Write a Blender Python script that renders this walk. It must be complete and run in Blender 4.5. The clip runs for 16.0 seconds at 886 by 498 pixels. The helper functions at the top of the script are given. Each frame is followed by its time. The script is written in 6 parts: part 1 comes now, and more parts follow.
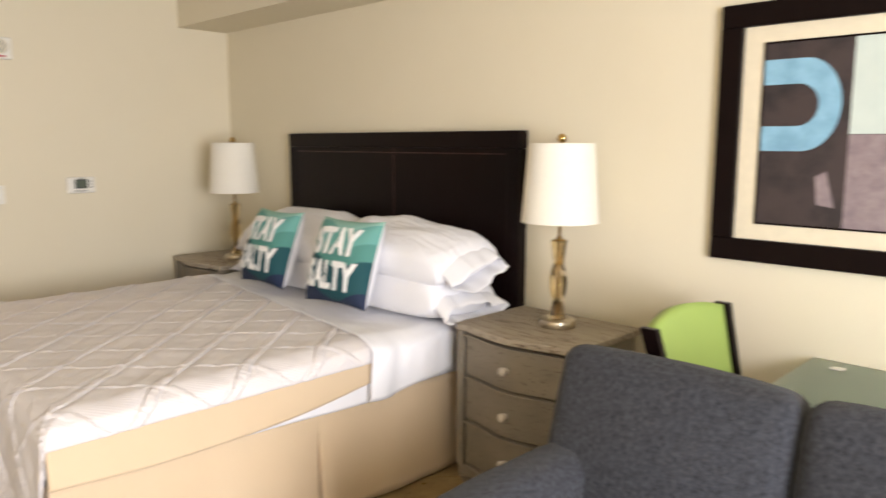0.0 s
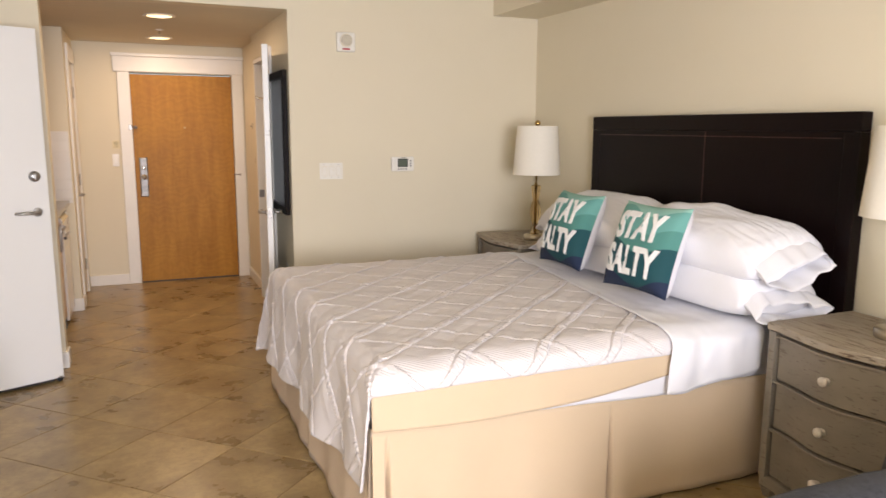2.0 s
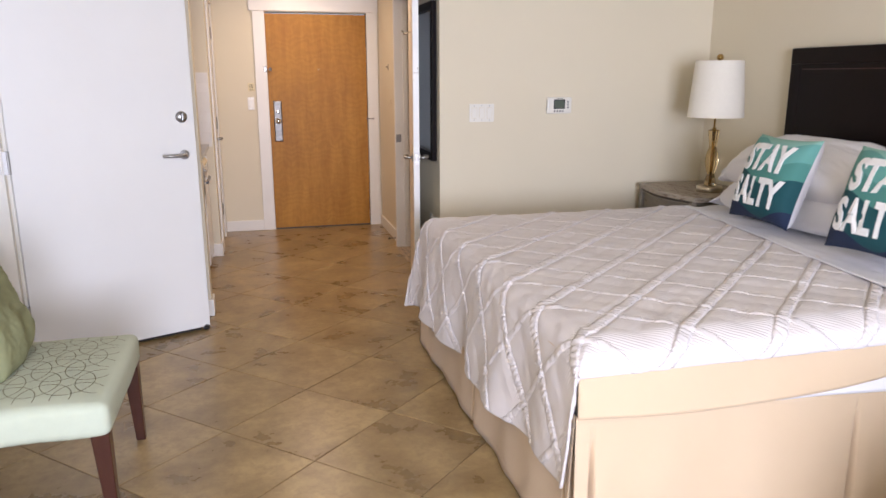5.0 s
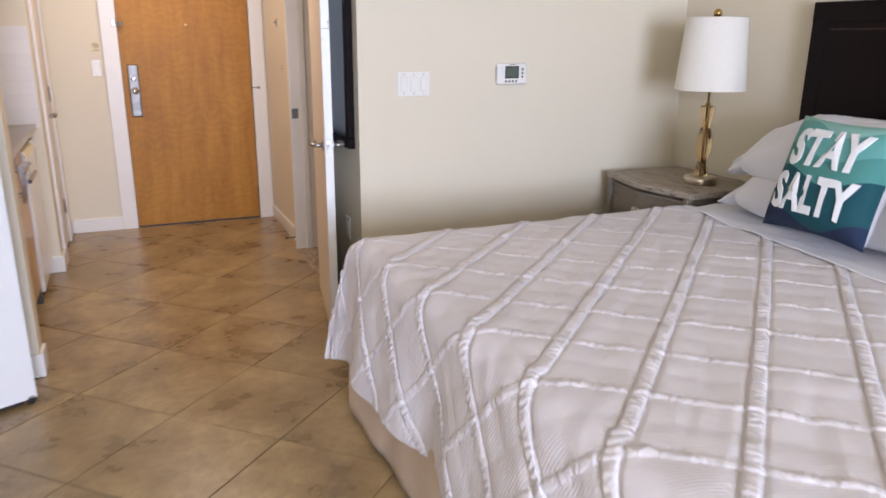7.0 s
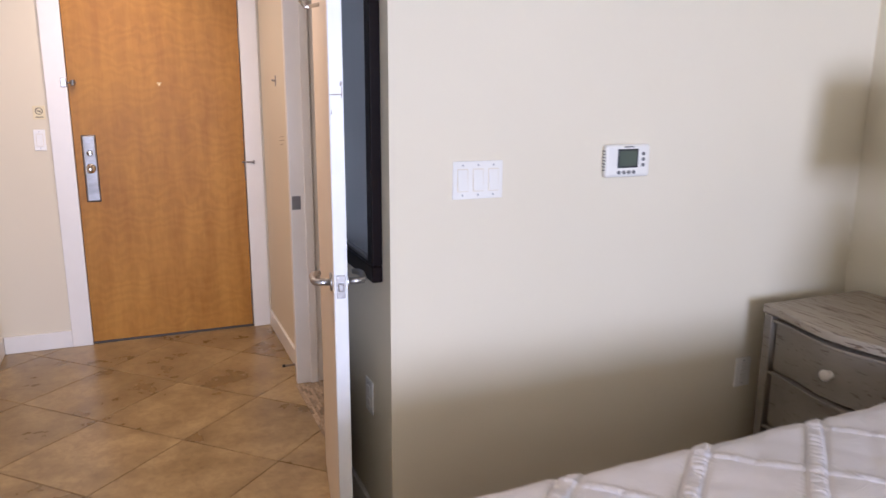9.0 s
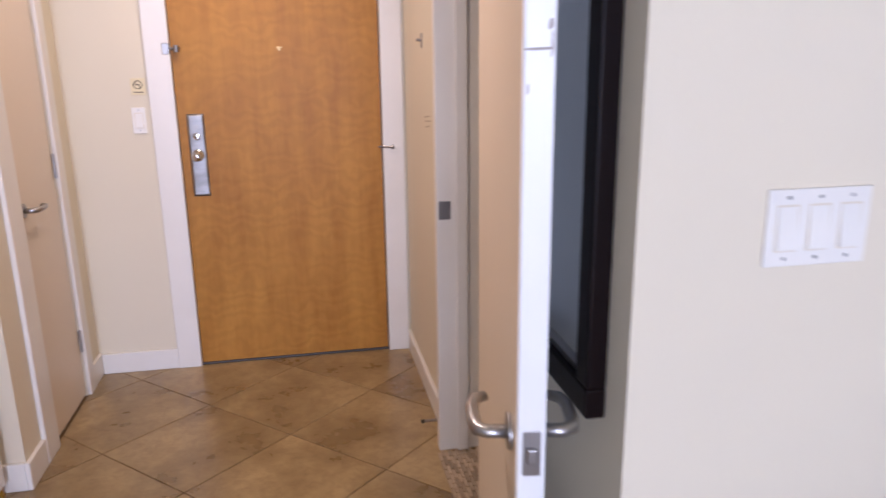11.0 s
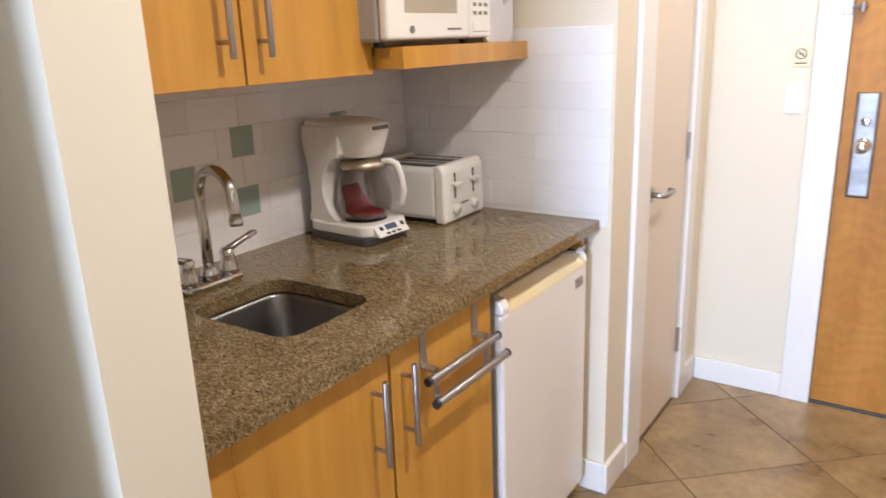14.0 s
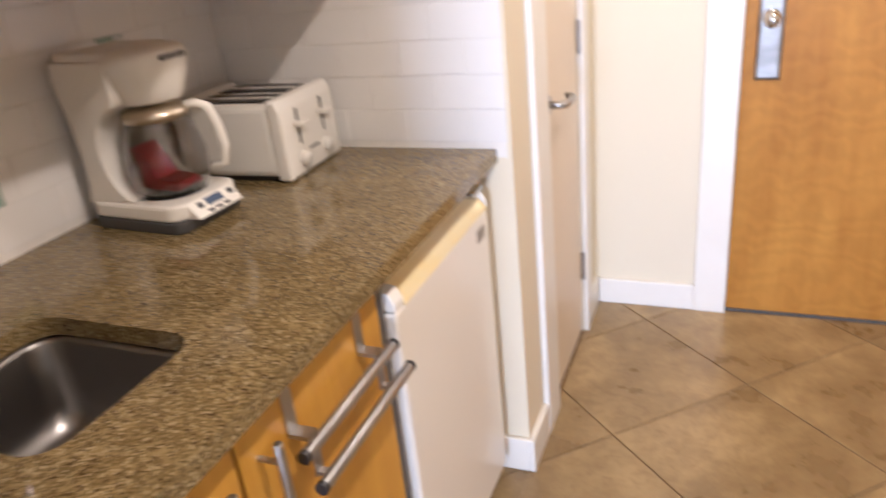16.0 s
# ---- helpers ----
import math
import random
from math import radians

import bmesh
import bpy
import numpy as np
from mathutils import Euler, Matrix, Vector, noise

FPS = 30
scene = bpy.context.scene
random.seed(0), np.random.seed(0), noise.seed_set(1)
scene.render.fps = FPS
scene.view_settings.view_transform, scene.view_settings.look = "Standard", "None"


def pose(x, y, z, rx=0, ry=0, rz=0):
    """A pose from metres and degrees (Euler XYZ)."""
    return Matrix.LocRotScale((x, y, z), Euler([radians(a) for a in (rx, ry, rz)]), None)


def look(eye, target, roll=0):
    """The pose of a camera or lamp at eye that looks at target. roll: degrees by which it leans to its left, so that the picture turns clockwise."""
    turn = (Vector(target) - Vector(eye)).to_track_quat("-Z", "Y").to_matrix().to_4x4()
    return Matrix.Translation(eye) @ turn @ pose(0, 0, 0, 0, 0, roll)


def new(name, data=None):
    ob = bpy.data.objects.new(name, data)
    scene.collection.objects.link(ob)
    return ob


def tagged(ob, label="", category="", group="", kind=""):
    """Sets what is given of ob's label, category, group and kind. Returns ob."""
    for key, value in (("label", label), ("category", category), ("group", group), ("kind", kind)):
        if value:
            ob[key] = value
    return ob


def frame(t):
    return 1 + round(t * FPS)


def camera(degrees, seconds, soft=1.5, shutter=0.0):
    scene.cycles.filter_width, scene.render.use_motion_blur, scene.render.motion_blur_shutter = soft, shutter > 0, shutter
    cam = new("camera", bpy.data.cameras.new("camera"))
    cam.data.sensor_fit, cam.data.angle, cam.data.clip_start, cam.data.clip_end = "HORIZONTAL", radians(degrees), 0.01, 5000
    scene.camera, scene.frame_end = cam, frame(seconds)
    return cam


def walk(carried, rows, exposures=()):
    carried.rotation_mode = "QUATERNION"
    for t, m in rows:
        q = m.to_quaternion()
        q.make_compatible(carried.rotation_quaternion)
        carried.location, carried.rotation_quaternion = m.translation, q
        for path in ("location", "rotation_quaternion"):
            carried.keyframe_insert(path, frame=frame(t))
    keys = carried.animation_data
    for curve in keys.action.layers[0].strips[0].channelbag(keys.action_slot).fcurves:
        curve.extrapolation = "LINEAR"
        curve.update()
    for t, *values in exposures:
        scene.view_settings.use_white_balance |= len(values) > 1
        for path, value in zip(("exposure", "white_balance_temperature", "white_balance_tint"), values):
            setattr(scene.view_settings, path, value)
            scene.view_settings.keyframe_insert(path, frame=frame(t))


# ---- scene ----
cam = camera(62.9, 16.0, shutter=0.5)
PATH = [
    (0, (0.345, 0.529, 1.522), (1.757, 1.915, 1.234), 0.1),
    (0.5, (0.355, 0.555, 1.495), (1.522, 2.151, 1.198), 0.5),
    (1, (0.336, 0.548, 1.502), (1.342, 2.248, 1.19), 0.4),
    (1.5, (0.312, 0.557, 1.503), (1.185, 2.327, 1.181), 0.4),
    (2, (0.288, 0.569, 1.506), (1.058, 2.386, 1.177), 0.3),
    (2.5, (0.296, 0.575, 1.5), (0.976, 2.426, 1.167), 0.4),
    (3, (0.299, 0.571, 1.504), (0.911, 2.444, 1.161), 0.4),
    (3.5, (0.291, 0.575, 1.502), (0.847, 2.462, 1.142), 0.3),
    (4, (0.238, 0.636, 1.489), (0.735, 2.534, 1.102), 0.1),
    (4.2, (0.198, 0.696, 1.474), (0.671, 2.598, 1.073), 0.0),
    (6.3, (0.113, 1.805, 1.42), (0.737, 3.622, 0.862), -0.7),
    (6.5, (0.149, 1.913, 1.416), (0.818, 3.711, 0.853), -0.5),
    (7, (0.246, 2.228, 1.424), (1.023, 3.984, 0.863), 0.5),
    (7.5, (0.341, 2.585, 1.429), (1.185, 4.317, 0.894), 0.9),
    (8, (0.446, 2.866, 1.451), (1.277, 4.627, 0.995), 1.2),
    (8.2, (0.496, 3.028, 1.467), (1.308, 4.807, 1.048), 0.9),
    (10.3, (0.794, 4.266, 1.466), (1.388, 6.118, 0.997), -0.4),
    (10.5, (0.829, 4.381, 1.462), (1.366, 6.246, 0.978), -0.6),
    (11, (0.827, 4.629, 1.448), (1.194, 6.528, 0.937), -0.7),
    (11.5, (0.813, 4.84, 1.441), (0.972, 6.763, 0.914), -1.1),
    (12, (0.85, 5.011, 1.432), (0.641, 6.924, 0.889), -1.2),
    (12.5, (0.808, 5.105, 1.423), (0.181, 6.916, 0.851), -1.1),
    (13, (0.711, 5.137, 1.429), (-0.131, 6.852, 0.838), -1.5),
    (13.5, (0.626, 5.131, 1.439), (-0.36, 6.77, 0.856), -2.1),
    (14, (0.585, 5.142, 1.447), (-0.509, 6.72, 0.889), -2.1),
    (14.5, (0.552, 5.224, 1.471), (-0.655, 6.736, 0.963), -2.2),
    (15, (0.474, 5.317, 1.451), (-0.755, 6.814, 0.95), -2.9),
    (15.5, (0.333, 5.468, 1.429), (-0.708, 7.056, 0.802), -4.9),
    (16, (0.283, 5.611, 1.392), (-0.446, 7.283, 0.572), -6.2),
]
EXPOSURES = [(0, -0.10, 6400, 14), (3.5, 0.0, 6000, 20), (6.5, 0.08, 5300, 20), (7.5, 0.25, 5220, 21), (11, 0.22, 5000, 26), (11.5, 0.30, 5250, 24), (12, 0.50, 4950, 16), (13, 0.82, 4550, 11), (14.5, 0.93, 4680, 14), (15.5, 0.90, 4780, 14), (16, 1.0, 4900, 17)]
walk(cam, [(t, look(eye, target, roll)) for t, eye, target, roll in PATH], EXPOSURES)

# ---- world, sun, lights ----
world = bpy.data.worlds.new("sky")
scene.world = world
world.use_nodes = True
wn = world.node_tree.nodes
sky = wn.new("ShaderNodeTexSky")
sky.sky_type = "NISHITA"
sky.sun_disc = False
sky.sun_elevation, sky.sun_rotation = radians(50), radians(200)
world.node_tree.links.new(sky.outputs[0], wn["Background"].inputs[0])
wn["Background"].inputs[1].default_value = 0.12


def lamp(name, kind, power, m, colour, size=0.1, size_y=None, spread=180):
    d = bpy.data.lights.new(name, kind)
    d.energy, d.color = power, colour
    if kind == "AREA":
        d.size = size
        d.spread = radians(spread)
        if size_y:
            d.shape, d.size_y = "RECTANGLE", size_y
        else:
            d.shape = "DISK"
    ob = new(name, d)
    ob.matrix_world = m
    return ob


# daylight through the balcony door behind the walker, and the two hall downlights
lamp("window_light", "AREA", 270, look((0.40, -1.50, 1.42), (0.40, 3, 0.85)), (0.955, 0.975, 1.0), 1.6, 1.65)
for lx, ly, watts in ((0.505, 6.17, 13.5), (0.548, 7.54, 7.5)):
    lamp("downlight_lamp", "AREA", watts, look((lx, ly, 2.262), (lx, ly + 0.001, 0)), (1.0, 0.74, 0.47), 0.10)


# ---- materials ----
def material(name, colour, rough=0.5, metal=0.0, second=None, scale=6.0, mix=0.5, bump=0.0, bump_scale=200.0, stretch=(1, 1, 1),
             coat=0.0, sheen=0.0, rough_var=0.08, random_value=0.0, detail=6.0, world_space=False, ramp=(0.35, 0.65), spec=0.5):
    m = bpy.data.materials.new(name)
    m.use_nodes = True
    nt = m.node_tree
    n, link = nt.nodes, nt.links.new
    b = n["Principled BSDF"]
    b.inputs["Roughness"].default_value, b.inputs["Metallic"].default_value = rough, metal
    b.inputs["Coat Weight"].default_value, b.inputs["Sheen Weight"].default_value = coat, sheen
    b.inputs["Specular IOR Level"].default_value = spec
    if world_space:
        at = n.new("ShaderNodeNewGeometry").outputs["Position"]
    else:
        at = n.new("ShaderNodeTexCoord").outputs["Object"]
    mp = n.new("ShaderNodeMapping")
    mp.inputs["Scale"].default_value = stretch
    link(at, mp.inputs["Vector"])
    info = n.new("ShaderNodeObjectInfo")
    if random_value:
        off = n.new("ShaderNodeMath")
        off.operation = "MULTIPLY"
        off.inputs[1].default_value = 37.0
        link(info.outputs["Random"], off.inputs[0])
        link(off.outputs[0], mp.inputs["Location"])
    ns = n.new("ShaderNodeTexNoise")
    ns.inputs["Scale"].default_value, ns.inputs["Detail"].default_value = scale, detail
    ns.inputs["Roughness"].default_value = 0.6
    link(mp.outputs[0], ns.inputs["Vector"])
    rp = n.new("ShaderNodeValToRGB")
    rp.color_ramp.elements[0].position, rp.color_ramp.elements[1].position = ramp
    second = second or tuple(c * 0.88 for c in colour)
    blend = tuple(c * (1 - mix) + d * mix for c, d in zip(colour, second))
    rp.color_ramp.elements[0].color = (*blend, 1)
    rp.color_ramp.elements[1].color = (*colour, 1)
    link(ns.outputs[0], rp.inputs[0])
    out = rp.outputs[0]
    if random_value:
        hsv = n.new("ShaderNodeHueSaturation")
        mr = n.new("ShaderNodeMapRange")
        mr.inputs["To Min"].default_value, mr.inputs["To Max"].default_value = 1 - random_value, 1 + random_value
        link(info.outputs["Random"], mr.inputs["Value"])
        link(mr.outputs[0], hsv.inputs["Value"])
        link(out, hsv.inputs["Color"])
        out = hsv.outputs[0]
    link(out, b.inputs["Base Color"])
    if rough_var:
        mr = n.new("ShaderNodeMapRange")
        mr.inputs["To Min"].default_value, mr.inputs["To Max"].default_value = max(rough - rough_var, 0.02), min(rough + rough_var, 1)
        link(ns.outputs[0], mr.inputs["Value"])
        link(mr.outputs[0], b.inputs["Roughness"])
    if bump:
        nb = n.new("ShaderNodeTexNoise")
        nb.inputs["Scale"].default_value, nb.inputs["Detail"].default_value = bump_scale, 3
        link(mp.outputs[0], nb.inputs["Vector"])
        bp = n.new("ShaderNodeBump")
        bp.inputs["Strength"].default_value, bp.inputs["Distance"].default_value = bump, 0.002
        link(nb.outputs[0], bp.inputs["Height"])
        link(bp.outputs[0], b.inputs["Normal"])
    return m


def principled(m):
    return m.node_tree.nodes["Principled BSDF"]


WALL = material("wall_paint", (0.73, 0.66, 0.505), 0.75, second=(0.70, 0.63, 0.475), scale=1.3, bump=0.1, bump_scale=160, world_space=True)
CEIL = material("ceiling_paint", (0.68, 0.61, 0.465), 0.85, scale=2, bump=0.3, bump_scale=120, world_space=True)
TRIM = material("white_trim_paint", (0.80, 0.77, 0.71), 0.38, second=(0.72, 0.69, 0.62), scale=3, bump=0.08, bump_scale=60)
WHITE_DOOR = material("white_door_paint", (0.80, 0.79, 0.77), 0.42, second=(0.76, 0.75, 0.73), scale=2.2, bump=0.1, bump_scale=90)
CREAM_DOOR = material("cream_door_paint", (0.74, 0.64, 0.50), 0.42, second=(0.70, 0.60, 0.46), scale=2, bump=0.1, bump_scale=70)
MAPLE = material("maple_door_veneer", (0.44, 0.215, 0.036), 0.42, second=(0.32, 0.138, 0.020), scale=5, stretch=(2.2, 2.2, 0.35), mix=0.8, bump=0.05, bump_scale=60, spec=0.15)
CABINET = material("cabinet_maple", (0.58, 0.305, 0.030), 0.30, second=(0.43, 0.205, 0.016), scale=5, stretch=(3.0, 3.0, 0.3), mix=0.75, bump=0.04, bump_scale=60, coat=0.25)
ESPRESSO = material("espresso_wood", (0.007, 0.0032, 0.003), 0.34, second=(0.004, 0.0018, 0.0018), scale=8, stretch=(1, 4, 1), bump=0.08, bump_scale=80, spec=0.12)
LEG_WOOD = material("dark_leg_wood", (0.055, 0.016, 0.010), 0.32, second=(0.03, 0.008, 0.006), scale=10, stretch=(4, 4, 0.5), coat=0.2)
CHROME = material("polished_chrome", (0.62, 0.62, 0.62), 0.08, 1.0, scale=20, rough_var=0.03)
STEEL = material("brushed_steel", (0.43, 0.42, 0.41), 0.38, 1.0, scale=40, stretch=(1, 1, 8), rough_var=0.05)
DARK_STEEL = material("worn_hinge_metal", (0.30, 0.28, 0.26), 0.38, 1.0, scale=30)
PLATE_STEEL = material("worn_lock_plate_steel", (0.36, 0.345, 0.33), 0.48, 1.0, second=(0.20, 0.19, 0.18), scale=7, stretch=(1, 1, 2.5), mix=0.8, rough_var=0.12, bump=0.3, bump_scale=8)
SINK_STEEL = material("sink_steel", (0.25, 0.24, 0.23), 0.33, 1.0, scale=30, stretch=(1, 8, 1))
BRASS = material("gold_metal", (0.62, 0.42, 0.16), 0.16, 1.0, scale=12)
PALE_GOLD = material("pale_gold_metal", (0.60, 0.53, 0.41), 0.34, 1.0, scale=25)
SHADE = material("lamp_shade_linen", (0.83, 0.79, 0.70), 0.9, second=(0.79, 0.75, 0.66), scale=60, bump=0.25, bump_scale=500)
PLASTIC_W = material("white_plastic", (0.82, 0.79, 0.72), 0.35, scale=4)
PLASTIC_I = material("ivory_plastic", (0.74, 0.67, 0.52), 0.35, scale=4)
PLASTIC_K = material("black_plastic", (0.02, 0.02, 0.022), 0.4, scale=5)
PLASTIC_D = material("charcoal_plastic", (0.060, 0.058, 0.058), 0.5, scale=5)
PLASTIC_G = material("grey_plastic", (0.16, 0.155, 0.15), 0.45, scale=5)
LCD = material("lcd_screen", (0.10, 0.12, 0.09), 0.2, scale=5)
BLUE_LCD = material("blue_display", (0.06, 0.09, 0.16), 0.15, scale=5)
FRIDGE = material("fridge_white_enamel", (0.82, 0.79, 0.74), 0.20, second=(0.80, 0.77, 0.71), scale=1.2, detail=2, rough_var=0.0)
FRIDGE_TRIM = material("aged_cream_plastic", (0.74, 0.60, 0.30), 0.4, second=(0.70, 0.62, 0.42), scale=9, mix=0.8)
LINEN = material("white_cotton", (0.80, 0.79, 0.82), 0.9, second=(0.76, 0.755, 0.79), scale=4, bump=0.3, bump_scale=260, sheen=0.1)
LINEN_G = material("greige_hem", (0.63, 0.59, 0.585), 0.85, scale=5, bump=0.3, bump_scale=300)
TAN = material("tan_bedskirt_cotton", (0.60, 0.465, 0.315), 0.9, second=(0.565, 0.435, 0.29), scale=5, bump=0.3, bump_scale=350, sheen=0.1)
GREY_SOFA = material("charcoal_woven_fabric", (0.046, 0.048, 0.058), 0.95, second=(0.006, 0.0065, 0.010), scale=75, mix=1.0, bump=0.9, bump_scale=300, sheen=0.08, ramp=(0.3, 0.7))
GREEN_VINYL = material("lime_upholstery", (0.31, 0.42, 0.10), 0.6, second=(0.28, 0.38, 0.09), scale=5, bump=0.12, bump_scale=300)
MARBLE = material("mosaic_stone", (0.42, 0.33, 0.22), 0.4, second=(0.20, 0.13, 0.08), scale=40, random_value=0.4)
OLIVE = material("olive_cushion_fabric", (0.26, 0.27, 0.14), 0.9, second=(0.22, 0.23, 0.12), scale=14, bump=0.4, bump_scale=300)
PUSH_WHITE = material("tufted_white_yarn", (0.85, 0.84, 0.82), 0.95, scale=60, bump=0.8, bump_scale=260)
CUTTING = material("white_cutting_board", (0.80, 0.79, 0.80), 0.5, scale=8)
SUBWAY = material("white_glazed_tile", (0.82, 0.80, 0.77), 0.10, second=(0.79, 0.77, 0.74), scale=3, random_value=0.03, bump=0.02, bump_scale=12, rough_var=0.03)
GREEN_TILE = material("seafoam_glazed_tile", (0.33, 0.42, 0.36), 0.12, scale=5, random_value=0.05)
GROUT_W = material("pale_grout", (0.80, 0.77, 0.72), 0.9, scale=40)
GROUT = material("brown_grout", (0.17, 0.105, 0.055), 0.95, scale=30, second=(0.11, 0.07, 0.04))
DUST = material("outside_floor", (0.30, 0.28, 0.25), 0.9, scale=5)
SIGN_CREAM = material("cream_sign", (0.76, 0.66, 0.40), 0.5, scale=8)
INK = material("dark_ink", (0.05, 0.035, 0.03), 0.6, scale=8)
RED = material("red_plastic", (0.45, 0.015, 0.03), 0.3, scale=8)
MAT_BOARD = material("cream_mat_board", (0.74, 0.66, 0.50), 0.9, scale=30)
KNOB = material("white_ceramic_knob", (0.70, 0.64, 0.56), 0.35, second=(0.55, 0.48, 0.40), scale=60)


def travertine():
    m = material("beige_floor_tile", (0.41, 0.295, 0.134), 0.30, second=(0.232, 0.157, 0.067), scale=3.6, mix=1.0, random_value=0.06, detail=9, world_space=True, rough_var=0.12, ramp=(0.38, 0.62))
    nt = m.node_tree
    n, link = nt.nodes, nt.links.new
    b = principled(m)
    base = b.inputs["Base Color"].links[0].from_socket
    at = next(x for x in n if x.type == "MAPPING").outputs[0]
    # darker pitted veins scattered over the paler ground
    vein = n.new("ShaderNodeTexNoise")
    vein.inputs["Scale"].default_value, vein.inputs["Detail"].default_value, vein.inputs["Distortion"].default_value = 24, 13, 0.5
    vein.inputs["Roughness"].default_value = 0.72
    link(at, vein.inputs["Vector"])
    rp = n.new("ShaderNodeValToRGB")
    rp.color_ramp.elements[0].position, rp.color_ramp.elements[1].position = 0.44, 0.74
    rp.color_ramp.elements[0].color, rp.color_ramp.elements[1].color = (0, 0, 0, 1), (0.62, 0.62, 0.62, 1)
    link(vein.outputs[0], rp.inputs[0])
    mx = n.new("ShaderNodeMixRGB")
    mx.inputs[2].default_value = (0.165, 0.098, 0.043, 1)
    link(rp.outputs[0], mx.inputs[0])
    link(base, mx.inputs[1])
    link(mx.outputs[0], b.inputs["Base Color"])
    bp = n.new("ShaderNodeBump")
    bp.inputs["Strength"].default_value, bp.inputs["Distance"].default_value = 0.12, 0.004
    link(vein.outputs[0], bp.inputs["Height"])
    link(bp.outputs[0], b.inputs["Normal"])
    return m


def granite():
    m = material("brown_speckled_granite", (0.30, 0.19, 0.085), 0.06, scale=60, rough_var=0.02)
    nt = m.node_tree
    n, link = nt.nodes, nt.links.new
    b = principled(m)
    at = next(x for x in n if x.type == "MAPPING").outputs[0]
    vo = n.new("ShaderNodeTexVoronoi")
    vo.inputs["Scale"].default_value = 290
    link(at, vo.inputs["Vector"])
    sep = n.new("ShaderNodeSeparateColor")
    link(vo.outputs["Color"], sep.inputs[0])
    rp = n.new("ShaderNodeValToRGB")
    rp.color_ramp.interpolation = "CONSTANT"
    e = rp.color_ramp.elements
    e[0].position, e[0].color = 0.0, (0.065, 0.042, 0.022, 1)
    e[1].position, e[1].color = 0.08, (0.138, 0.100, 0.040, 1)
    for p, c in ((0.40, (0.207, 0.147, 0.058, 1)), (0.66, (0.26, 0.193, 0.086, 1)), (0.90, (0.36, 0.285, 0.150, 1))):
        k = e.new(p)
        k.color = c
    link(sep.outputs[0], rp.inputs[0])
    big = n.new("ShaderNodeTexNoise")
    big.inputs["Scale"].default_value = 14
    link(at, big.inputs["Vector"])
    mr = n.new("ShaderNodeMapRange")
    mr.inputs["To Min"].default_value, mr.inputs["To Max"].default_value = 0.68, 1.15
    link(big.outputs[0], mr.inputs["Value"])
    hsv = n.new("ShaderNodeHueSaturation")
    link(mr.outputs[0], hsv.inputs["Value"])
    link(rp.outputs[0], hsv.inputs["Color"])
    link(hsv.outputs[0], b.inputs["Base Color"])
    return m


def glass(name, colour, rough=0.0, ior=1.45):
    m = bpy.data.materials.new(name)
    m.use_nodes = True
    b = principled(m)
    b.inputs["Base Color"].default_value = (*colour, 1)
    b.inputs["Transmission Weight"].default_value, b.inputs["Roughness"].default_value, b.inputs["IOR"].default_value = 1.0, rough, ior
    return m


# default grey is darkened for the sofa's shade on the drawer fronts
def distressed(name="shaded_distressed_paint", colour=(0.25, 0.214, 0.165), stretch=(70, 9, 70), edge=(0.58, 0.66)):
    m = material(name, colour, 0.55, second=tuple(c * 0.72 for c in colour), scale=6, stretch=(1, 0.35, 1), mix=0.9, bump=0.15, bump_scale=90)
    nt = m.node_tree
    n, link = nt.nodes, nt.links.new
    b = principled(m)
    base = b.inputs["Base Color"].links[0].from_socket
    tc = n.new("ShaderNodeTexCoord")
    mp = n.new("ShaderNodeMapping")
    mp.inputs["Scale"].default_value = stretch
    link(tc.outputs["Object"], mp.inputs[0])
    ns = n.new("ShaderNodeTexNoise")
    ns.inputs["Scale"].default_value, ns.inputs["Detail"].default_value, ns.inputs["Roughness"].default_value = 1.6, 8, 0.7
    link(mp.outputs[0], ns.inputs["Vector"])
    rp = n.new("ShaderNodeValToRGB")
    rp.color_ramp.elements[0].position, rp.color_ramp.elements[1].position = edge
    rp.color_ramp.elements[0].color, rp.color_ramp.elements[1].color = (0, 0, 0, 1), (0.85, 0.85, 0.85, 1)
    link(ns.outputs[0], rp.inputs[0])
    mx = n.new("ShaderNodeMixRGB")
    mx.inputs[2].default_value = (0.10, 0.06, 0.035, 1)
    link(rp.outputs[0], mx.inputs[0])
    link(base, mx.inputs[1])
    link(mx.outputs[0], b.inputs["Base Color"])
    return m


